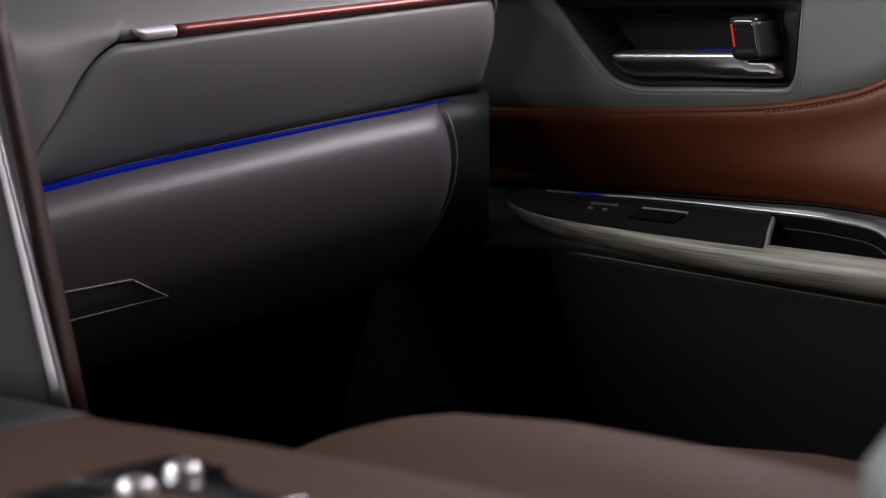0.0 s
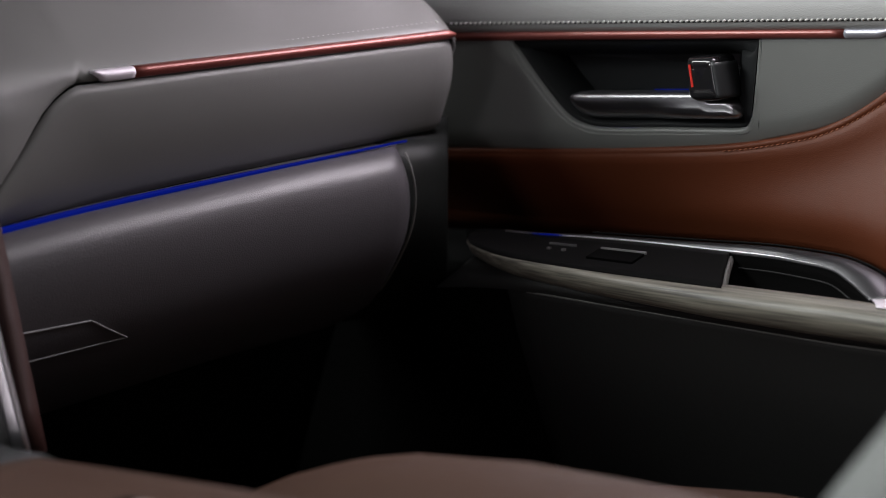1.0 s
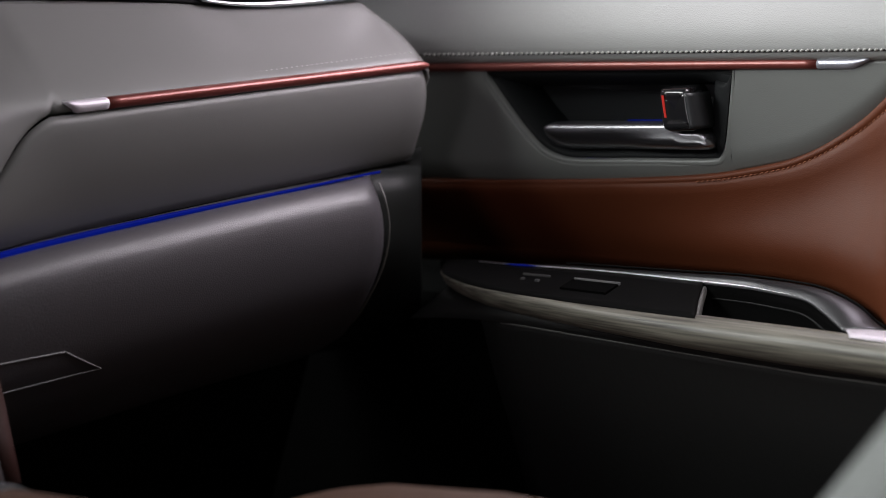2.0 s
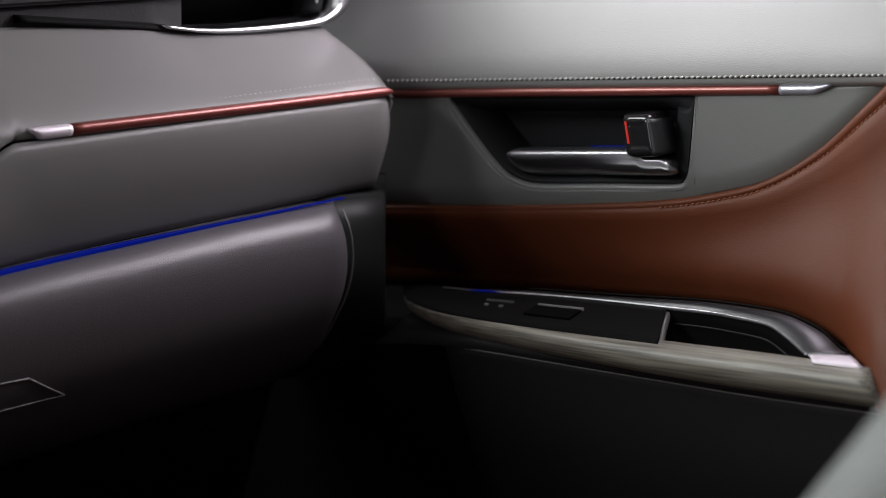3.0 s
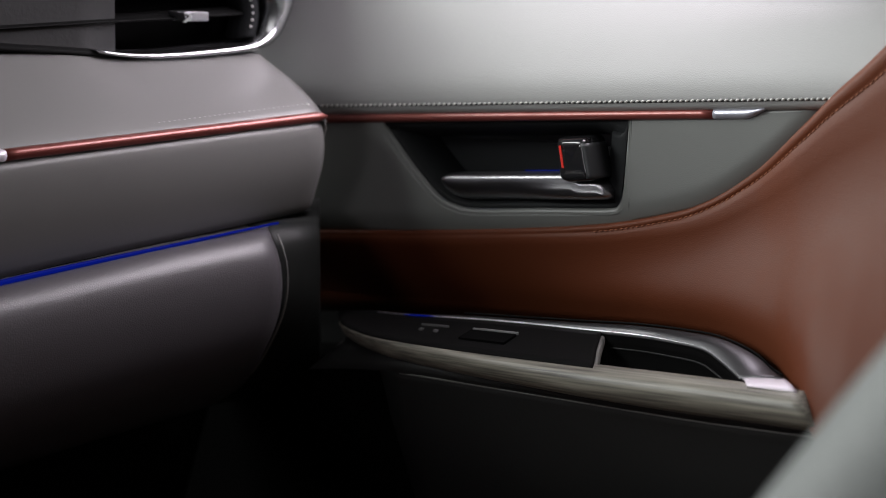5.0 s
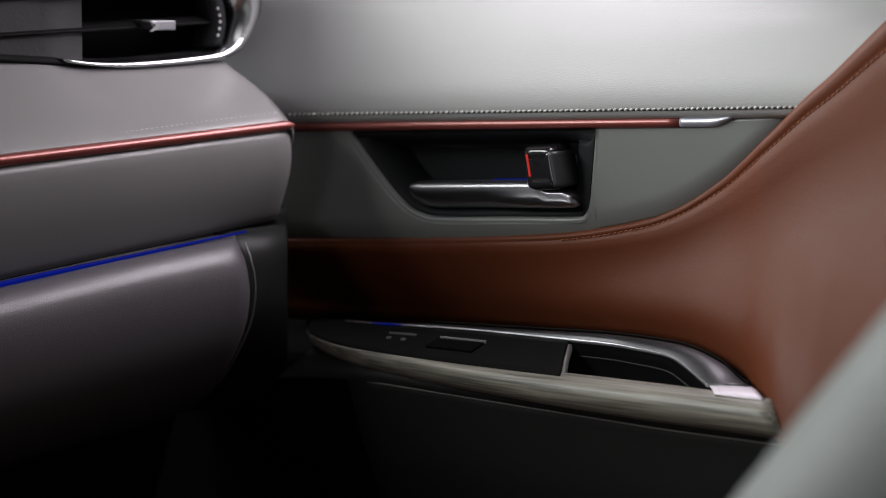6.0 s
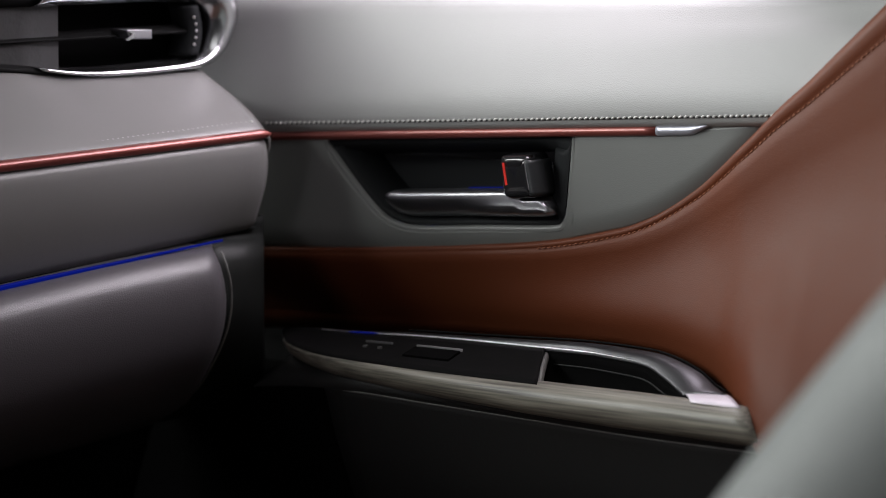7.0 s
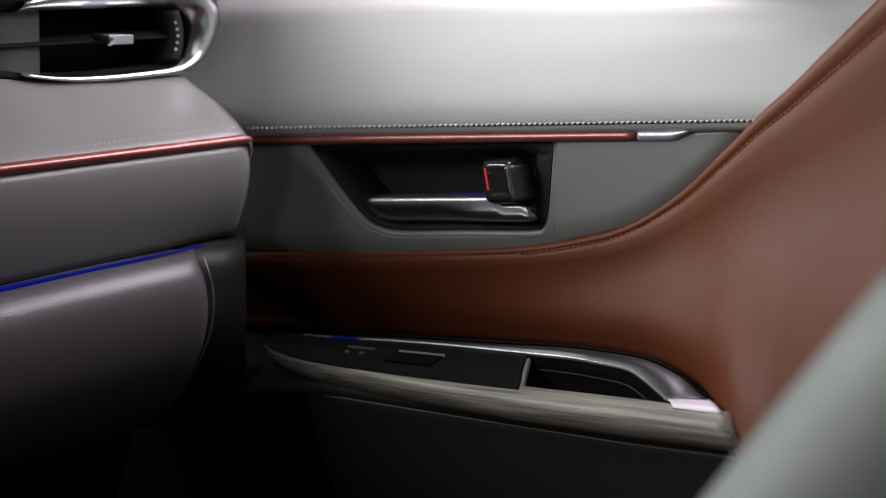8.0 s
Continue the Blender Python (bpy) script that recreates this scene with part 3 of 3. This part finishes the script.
part("fascia", loft(rows), DASH, DASHBOARD, "dark grey soft fascia panel", thick=0.002)
# return of the fascia at the door end and its underside
part("fascia_end", loft([[dash_at(r.x - 0.0155 * (k / 13) ** 1.4, r.y, -0.003 - 0.017 * (k / 13) ** 1.4), dash_at(r.x - 0.0005 - 0.0155 * (k / 13) ** 1.4, r.y, -0.024 - 0.012 * k / 13), dash_at(r.x - 0.002, r.y, -0.06)] for k, r in enumerate(RIGHT)]), DASH, DASHBOARD, thick=0.0015)
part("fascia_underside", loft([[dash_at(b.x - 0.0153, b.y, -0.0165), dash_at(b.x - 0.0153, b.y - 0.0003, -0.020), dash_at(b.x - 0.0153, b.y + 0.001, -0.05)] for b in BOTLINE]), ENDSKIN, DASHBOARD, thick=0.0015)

# sloping ledge above the strip, up to the air vent
rows = []
for a in steps(-0.004, 0.2805, 48):
    near = max(0.0, 1 - (a + 0.004) / 0.012)
    z0 = 0.6530 - 0.034 * a
    zt = 0.6872 + 0.036 * max(0, a - 0.06) + 0.0045 * max(0.0, min(1.0, (a - 0.12) / 0.03))
    row = []
    for v in steps(0, 1, 26):
        z = z0 + (zt - z0) * (v ** 0.92) - 0.006 * near ** 2
        row.append(dash_at(a - 0.004 * math.sin(v * math.pi) * near, z, -0.002 - 0.060 * v))
    rows.append([dash_at(a, z0 - 0.006, -0.006), dash_at(a, z0 - 0.003 - 0.004 * near, 0.0005)] + row)
LEDGE_ROWS = rows
part("ledge_end", loft([[dash_at(-0.0045, z, -0.002 - 0.060 * v), dash_at(-0.0075, z - 0.006, -0.004 - 0.06 * v), dash_at(-0.008, z - 0.06, -0.03 - 0.05 * v)]
                        for v in steps(0, 1, 10) for z in [0.6470 + 0.0342 * v ** 0.92]]), DASH, DASHBOARD, thick=0.001)
part("dash_stitching", stitches([dash_at(a, 0.6572 - 0.034 * a, -0.0012 - 0.060 * (0.0042 / (0.0342 + 0.034 * a + 0.036 * max(0, a - 0.06))) ** 1.087) for a in steps(0.003, 0.235, 12)], 0.0034, 0.0005, 0.0006), THREAD, DASHBOARD, "fine seam stitching on the ledge")

# trim strip
def dash_strip(a, k=1.0):
    z1, z0 = 0.6523 - 0.0268 * a, 0.6476 - 0.0310 * a - 0.0006
    zm, h = (z0 + z1) / 2, (z1 - z0) / 2 * k
    return [dash_at(a, zm + h * b, 0.0014 + 0.0030 * u) for u, b in ((-1, 1.0), (0.2, 0.95), (0.8, 0.6), (1.0, 0.0), (0.75, -0.35), (0.7, -0.5), (0.55, -0.75), (0.1, -0.95), (-1, -1.0))]


part("trim_strip", loft([dash_strip(a, 1 - 0.6 * max(0, 1 - (a + 0.001) / 0.006) ** 2) for a in [-0.001, 0.001, 0.003, 0.006] + (steps(0.01, 0.2464, 30))]), COPPER, DASHBOARD, "red-brown metallic trim strip", thick=0.001)
rows = []
for s in steps(0, 1, 12):
    row = dash_strip(0.2467 + 0.0290 * s)
    cut = max(0.0, (s - 0.75) / 0.25)
    top_z = row[0].z
    for p in row:
        p.z = top_z - (top_z - p.z) * (1 - cut)
    rows.append(row)
part("trim_end", loft(rows), PALE, DASHBOARD, "chrome end of the trim strip, its shine put in as pale colour", thick=0.001)

# panel towards the middle of the dashboard, behind a slanting groove
rows = []
for a in steps(0.2805, 0.48, 40):
    z_low = float(np.interp(a, [0.2805, 0.290, 0.3005, 0.3119, 0.3318, 0.3545, 0.375], [0.6395, 0.6362, 0.6302, 0.6207, 0.5962, 0.5700, 0.44]))
    z_top = 0.6917 + 0.036 * (a - 0.06)
    row = [dash_at(a - 0.001, z_low - 0.001, -0.014)]
    for v in [0.0, 0.012, 0.03] + steps(0.06, 1.0, 24):
        z = z_low + (z_top - z_low) * v
        c = float(np.interp(z, [0.44, 0.60, 0.625, 0.638, 0.648, 0.658, 0.672, 0.698], [0.006, 0.006, 0.004, 0.000, -0.008, -0.020, -0.040, -0.070]))
        slope = -0.002 - 0.060 * max(0.0, (z - 0.6430) / (z_top - 0.6430)) ** 1.087
        join = min(1.0, (a - 0.2805) / 0.06)
        c = (1 - join) * slope + join * c
        row.append(dash_at(a, z, c - 0.004 * max(0.0, 1 - v / 0.03)))
    rows.append(row)
part("top_ledge", loft(LEDGE_ROWS + rows[1:]), DASH, DASHBOARD, "sloping grey leather ledge of the dashboard", thick=0.002)

# out-of-view dashboard top above the vents and driver's-side run, added to block front light
part("dash_top_blocker", loft([[dash_at(a, z, c) for z, c in ((0.744, -0.085), (0.752, -0.066), (0.765, -0.068), (0.785, -0.082), (0.800, -0.11), (0.812, -0.20), (0.815, -0.45))] for a in steps(-0.03, 1.28, 30)]), DASH, DASHBOARD, "dark grey dashboard top, out of view, added to block front light", thick=0.003)
part("driver_side_blocker", loft([[dash_at(a, z, c) for z, c in ((0.752, -0.066), (0.70, -0.05), (0.64, 0.0), (0.58, 0.01), (0.48, -0.01), (0.40, -0.06))] for a in steps(0.50, 1.28, 16)]), DASH, DASHBOARD, "plain dark grey dashboard run, out of view, added to block front light", thick=0.003)

# blue light guide
rows = []
guide = spline([(0.034, 0.5850), (0.0436, 0.5844), (0.12, 0.5783), (0.209, 0.5714), (0.28, 0.5645), (0.3495, 0.5565)], 50)
part("light_line", tube([dash_at(p.x - 0.0010, p.y - 0.0012, -0.0040) for p in guide], 0.0016, 0.0018, seg=10, taper=lambda s: 0.40 + 0.95 * s), BLUE, DASHBOARD, "glowing blue ambient light line")

# lower dashboard, end panel by the door, knee area
part("body", loft([[dash_at(a, 0.672, -0.075), dash_at(a, 0.62, -0.07), dash_at(a, 0.50, -0.12), dash_at(a, 0.30, -0.20), dash_at(a, 0.20, -0.38)] for a in steps(-0.02, 1.28, 24)]), MATT, DASHBOARD, "dark inner dashboard shell", thick=0.003)

# ---------------------------------------------------------------- glovebox
GLOVEBOX = thing("glovebox", dash_at(0.18, 0.43, -0.02), "closed grained dark grey glovebox under the blue light line", "glovebox")
gtop = spline([(0.0337, 0.5800), (0.12, 0.5745), (0.2017, 0.5672), (0.28, 0.5600), (0.3440, 0.5520), (0.40, 0.545)], 60)
gend = spline([(0.0337, 0.5814), (0.0261, 0.5700), (0.0221, 0.5515), (0.0242, 0.5335), (0.0314, 0.5161), (0.050, 0.488), (0.085, 0.450), (0.13, 0.42)], 24)
prof = spline([(-0.028, 0.0040), (-0.012, 0.0035), (-0.003, 0.0022), (0.0062, -0.0004), (0.0122, -0.0055), (0.0152, -0.0130), (0.0150, -0.030), (0.008, -0.055), (-0.003, -0.073), (-0.020, -0.093), (-0.048, -0.113), (-0.09, -0.128)], 24)


def glove_end(z, c):
    """How far the lid's door end lies along the dashboard at the height z and depth c."""
    return float(np.interp(-z, [-p.y for p in gend], [p.x for p in gend])) + 0.86 * (max(-0.03, c) + 0.010)


rows = []
for i, g in enumerate(gtop):
    s = i / 59
    row = []
    for k, q in enumerate(prof):
        a = (glove_end(gtop[0].y + q.y, q.x) - 0.0065) * (1 - s) + 0.41 * s
        roll_in = 0.012 * max(0, 1 - i / 2.5) ** 2
        row.append(dash_at(a, g.y - 0.0018 + q.y * (1 + 0.12 * s), q.x - roll_in))
    rows.append(row)
part("lid", loft(rows), GLOVE, GLOVEBOX, "grained dark grey glovebox lid", thick=0.002)
part("edge_bead", tube([dash_at(glove_end(gtop[0].y + prof[k].y, prof[k].x - 0.008) - 0.0022, gtop[0].y + prof[k].y, prof[k].x - 0.008) for k in range(4, 17)], 0.0007, 0.0007, seg=8), BEADING, GLOVEBOX, "pale bead along the lid's end")

# skin between the lid's end and the door, following the lid's swell
rows = []
for q in [Vector((-0.008, 0.014)), Vector((-0.008, 0.008))] + list(prof[2:]):
    z, c = gtop[0].y + q.y, min(max(q.x, -0.008 if q.y > -0.05 else q.x), 0.013) - 0.012
    rows.append([dash_at(a, z, c - d) for a, d in ((0.046, 0.006), (0.036, 0.002), (0.02, 0.0), (0.004 + 0.86 * c, 0.0), (0.0005 + 0.86 * c, 0.0025), (-0.001 + 0.86 * c, 0.010), (-0.001 + 0.86 * c, 0.05))])
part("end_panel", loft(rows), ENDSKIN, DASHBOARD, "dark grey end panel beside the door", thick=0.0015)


def knee(a, z):
    """A place on the lid's lower face."""
    s = a / 0.40
    top_z = float(np.interp(a, [p.x for p in gtop], [p.y for p in gtop])) - 0.0018
    q = (z - top_z) / (1 + 0.12 * s)
    c = float(np.interp(-q, [-p.y for p in prof], [p.x for p in prof]))
    return dash_at(a + 0.86 * (c + 0.02), z, c)


KNEE = [(0.3360, 0.4975), (0.3120, 0.4984), (0.2611, 0.5002), (0.2376, 0.4851), (0.3104, 0.4790), (0.336, 0.477)]
for name, pts, r in (("latch_seam", KNEE[:3], 0.0006), ("latch_seam", KNEE[2:4], 0.0007), ("latch_seam", KNEE[3:], 0.0006)):
    path = [knee(a + (b - a) * s, z + (w - z) * s) + 0.0020 * OUT for (a, z), (b, w) in zip(pts, pts[1:]) for s in steps(0, 1, 6)[:-1]] + [knee(*pts[-1]) + 0.0020 * OUT]
    part(name, tube(path, r, r, seg=6), MARK, GLOVEBOX, "thin pale edge of the latch plate")

# ---------------------------------------------------------------- air vent
VENT = thing("air_vent", dash_at(0.06, 0.69, -0.06), "chrome-framed black air vent with horizontal vanes", "air vent")
ring_out = spline([(0.240, 0.7020), (0.1434, 0.6925), (0.1086, 0.6888), (0.0638, 0.6878), (0.0176, 0.6890), (-0.0012, 0.6911), (-0.0132, 0.6986), (-0.0205, 0.7092), (-0.0254, 0.7200), (-0.0240, 0.7340), (-0.012, 0.7440), (0.03, 0.7480), (0.11, 0.7500), (0.240, 0.752)], 100)
ring_in = spline([(0.240, 0.7060), (0.1434, 0.6965), (0.1086, 0.6925), (0.0638, 0.6915), (0.0200, 0.6930), (0.0100, 0.6955), (0.0020, 0.6990), (-0.0030, 0.7080), (-0.0057, 0.7170), (-0.0020, 0.7265), (0.010, 0.7310), (0.04, 0.7325), (0.11, 0.7330), (0.240, 0.734)], 100)


def vent_rows(keep, back=0.0):
    """Sections of the vent's surround where keep(o) holds; the chrome blades taper towards the middle of the dashboard, the dark lip set back behind them does not."""
    out = []
    for o, i in zip(ring_out, ring_in):
        if not keep(o):
            continue
        k = 1.0 if back else 0.25 + 0.75 * max(0.04, min(1.0, (0.134 - o.x) / 0.05))

        def between(v, c):
            v = v if v > 0.98 else 1.0 - (1.0 - v) * k
            return dash_at(o.x + (i.x - o.x) * v, o.y + (i.y - o.y) * v, c - back)
        out.append([between(-0.12, -0.075), between(-0.02, -0.060), between(0.08, -0.055), between(0.35, -0.0535), between(0.65, -0.056), between(0.95, -0.060), between(1.0, -0.064), between(1.02, -0.085)])
    return out


part("frame", loft(vent_rows(lambda o: o.x < 0.131)), SATIN, VENT, "satin chrome vent frame", thick=0.0012)
part("lower_lip", loft(vent_rows(lambda o: o.x > 0.075 and o.y < 0.72, 0.003)), MATT, VENT, "dark plastic lower lip of the vent", thick=0.0012)
part("upper_lip", loft(vent_rows(lambda o: o.x > 0.075 and o.y > 0.72, 0.003)), MATT, VENT, "dark plastic upper lip of the vent", thick=0.0012)
part("housing", loft([[dash_at(p.x, p.y, -0.062), dash_at(p.x, p.y, -0.10)] for p in ring_in]), VOID, VENT, "black vent duct")
part("housing_back", plate([dash_at(p.x, p.y, -0.098) for p in ring_in], -0.003 * OUT), VOID, VENT, "black back of the vent", smooth=False)
part("vane", loft([[dash_at(a, 0.7118 + 0.004 * v - 0.004 * (a - 0.06), -0.062 - 0.010 * v) for v in (0, 0.08, 0.5, 1)] for a in steps(0.0, 0.30, 16)]), PLATE, VENT, "black horizontal vane", thick=0.0014)
rows = [[dash_at(a, z, -0.066) for z in steps(0.680, 0.745, 8)] for a in steps(0.1135, 0.32, 8)]
part("side_shutter", loft(rows), LOWER, VENT, "dark grey vent shutter", thick=0.0015)
KNOB = part("vane_knob", plate([dash_at(a, z, -0.052) for a, z in ((0.0690, 0.7163), (0.0490, 0.7155), (0.0490, 0.7098), (0.0660, 0.7104), (0.0690, 0.7135))], -0.016 * OUT), STEEL, VENT, "satin metal vane slider", smooth=False, bevel=0.0006)
part("knob_face", plate([dash_at(a, z, -0.0505) for a, z in ((0.0765, 0.7170), (0.0725, 0.7165), (0.0660, 0.7138), (0.0715, 0.7098), (0.0690, 0.7096), (0.0638, 0.7120), (0.0640, 0.7146))], -0.004 * OUT), SATIN, KNOB, "bright notch of the slider", smooth=False)
part("thumbwheel", loft([[dash_at(0.0080 - 0.0035 * math.sin((z - 0.697) / 0.032 * math.pi) + d, z, c) for d, c in ((0.009, -0.075), (0.007, -0.060), (0.0, -0.057), (-0.002, -0.060))] for z in steps(0.697, 0.729, 14)]), BOWL, VENT, "black thumbwheel", thick=0.001)
for k in range(5):
    bm = bmesh.new()
    bmesh.ops.create_icosphere(bm, subdivisions=1, radius=0.0010, matrix=Matrix.Translation(dash_at(0.0100 - 0.0020 * math.sin(k * 0.78), 0.7042 + 0.0043 * k, -0.0577)))
    part("thumbwheel_mark", bm, THREAD, VENT, "small white wheel mark")

# ---------------------------------------------------------------- centre stack and console
STACK = thing("center_stack", (-0.2, -0.47, 0.40), "dark centre stack edged with a bright metal bar", "centre stack")
bar0, bar1 = Vector((-0.1830, -0.42, 0.600)), Vector((-0.1312, -0.42, 0.441))
axis = (bar1 - bar0).normalized()
facet = Vector((0.31, -0.94, 0.10))
facet = (facet - facet.dot(axis) * axis).normalized()
across = axis.cross(facet)
bar0, bar1 = bar0 + Vector((0.0015, -0.002, 0)), bar1 + Vector((0.0015, -0.002, 0))
part("edge_bar", loft([[bar0 + (bar1 - bar0) * s + across * (0.0048 * u) * (0.55 + 0.45 * s) + facet * h for u, h in ((-1.0, -0.004), (-0.99, -0.0006), (-0.94, 0.0), (-0.5, 0.0001), (0.5, 0.0001), (0.94, 0.0), (0.99, -0.0006), (1.0, -0.004))]
                       for s in steps(-0.2, 1, 14)]), PEARL, STACK, "bright satin metal edge bar", thick=0.001)
red0, red1 = Vector((-0.1800, -0.414, 0.632)), Vector((-0.1275, -0.414, 0.441))
part("edge_border", loft([[red0 + (red1 - red0) * s + Vector((dx, dy, dx * 0.3)) for dx, dy in ((-0.0065, 0.004), (-0.0045, 0.0005), (-0.0025, 0.003), (-0.0018, 0.012))] for s in steps(-0.2, 1, 10)]), MAROON, STACK, "dark red-brown border of the centre stack", thick=0.002)
rows = [[Vector((x0 + dx, -0.421 - dy, z)) for dx, dy in ((-0.003, -0.003), (-0.006, 0.0), (-0.014, 0.004), (-0.03, 0.012), (-0.08, 0.05), (-0.09, 0.30))]
        for z in steps(0.40, 0.72, 12) for x0 in [-0.180 + (0.60 - z) * 0.316]]
# Stronger light on this face is put in as a paler material.
part("stack_face", loft(rows), GREY, STACK, "face of the centre stack, coloured pale grey to look more lit", thick=0.002)

rows = []
for x in steps(-0.34, -0.031, 12):
    z = 0.4675 + 0.10 * max(0.0, -0.16 - x)
    rows.append([Vector((x, y, zz)) for y, zz in ((-0.478, 0.10), (-0.480, z - 0.03), (-0.486, z - 0.006), (-0.497, z), (-0.53, z + 0.001), (-0.62, z + 0.002), (-0.74, z), (-0.752, z - 0.01), (-0.755, 0.10))])
part("stack_foot", loft(rows), FOOT, STACK, "dark grey foot of the centre stack", thick=0.003)
CONSOLE = thing("center_console", (0.0, -0.62, 0.08), "brown leather centre console with chrome-edged controls", "console")
rows = []
for x in steps(-0.030, 0.45, 24):
    z = 0.4685 + 0.004 * math.sin(x * 9)
    rows.append([Vector((x, y, zz)) for y, zz in ((-0.490, 0.10), (-0.492, z - 0.03), (-0.496, z - 0.006), (-0.505, z), (-0.53, z + 0.001), (-0.62, z + 0.002), (-0.74, z), (-0.752, z - 0.01), (-0.755, 0.10))])
part("console_body", loft(rows), SEATBROWN, CONSOLE, "brown leather console top", thick=0.003)
rows = [[Vector((x, y, 0.4725 + h)) for y, h in ((-0.552, -0.003), (-0.556, 0.001), (-0.60, 0.002), (-0.66, 0.001), (-0.664, -0.003))] for x in steps(0.088, 0.20, 12)]
part("control_plate", loft(rows), BLACK, CONSOLE, "gloss black control plate", thick=0.003)


def drive_knob(x, y, r):
    knob_rows = []
    for rr, h in ((1.15, 0.0), (1.12, 0.002), (1.02, 0.0045), (0.85, 0.0062), (0.6, 0.0074), (0.3, 0.0080), (0.03, 0.0082)):
        knob_rows.append([Vector((x + r * rr * math.cos(t), y + r * rr * math.sin(t), 0.474 + h)) for t in [2 * math.pi * j / 24 for j in range(24)]])
    part("control_knob", loft(knob_rows, closed=True), PEARL, CONSOLE, "bright satin metal control knob")


drive_knob(0.121, -0.580, 0.0085)
drive_knob(0.127, -0.617, 0.0085)

# ---------------------------------------------------------------- passenger seat
SEAT = thing("passenger_seat", (0.25, -0.28, 0.08), "front passenger seat with brown cushion and grey backrest", "car seat")
rows = []
xs = [-0.085, -0.065, -0.045, -0.010, 0.030, 0.070, 0.110, 0.185, 0.257, 0.332, 0.42, 0.50]
zs = [0.345, 0.380, 0.400, 0.423, 0.443, 0.457, 0.465, 0.471, 0.471, 0.468, 0.463, 0.455]
for x in steps(-0.085, 0.50, 40):
    z = float(np.interp(x, xs, zs))
    rows.append(spline([Vector((x, y, zz)) for y, zz in ((-0.455, 0.26), (-0.462, z - 0.08), (-0.450, z - 0.038), (-0.420, z - 0.010), (-0.375, z), (-0.345, z - 0.006), (-0.31, z - 0.022),
                                                          (-0.25, z - 0.040), (-0.19, z - 0.052), (-0.15, z - 0.056), (-0.12, z - 0.064), (-0.10, z - 0.09), (-0.095, 0.26))], 36))
part("cushion", loft(rows), SEATBROWN, SEAT, "brown leather seat cushion", thick=0.004)
part("cushion_front", loft([[p, Vector((p.x + 0.01, p.y, 0.26))] for p in rows[0]]), SEATBROWN, SEAT)
part("seat_base", box(0.0, 0.50, -0.44, -0.10, 0.09, 0.30), MATT, SEAT, "black plastic seat base", smooth=False, bevel=0.02)
# backrest: reclined slab with a thick rolled side bolster
rows = []
lean = Vector((0.17, 0, 0.178)).normalized()
back = Vector((lean.z, 0, -lean.x))
for s in steps(0.022, 0.60, 40):
    o = Vector((0.429, 0, 0.512)) + lean * s + back * (0.02 * max(0, s - 0.1) ** 2 * 4) + Vector((0.019 * max(0.0, 1 - (s - 0.02) / 0.19), 0, 0))
    row = []
    for y, d in ((-0.52, 0.20), (-0.548, 0.15), (-0.555, 0.09), (-0.556, 0.055), (-0.552, 0.040), (-0.545, 0.022), (-0.528, 0.006), (-0.505, 0.0), (-0.47, 0.006), (-0.44, 0.025), (-0.40, 0.038), (-0.30, 0.042), (-0.20, 0.036), (-0.14, 0.01), (-0.11, 0.0), (-0.085, 0.02), (-0.08, 0.06), (-0.09, 0.20)):
        row.append(o + Vector((0, y, 0)) + back * d)
    rows.append(spline(row, 50))
part("backrest", loft(rows, closed=True, ends=True), SEATGREY, SEAT, "light grey leather backrest with rolled bolster")
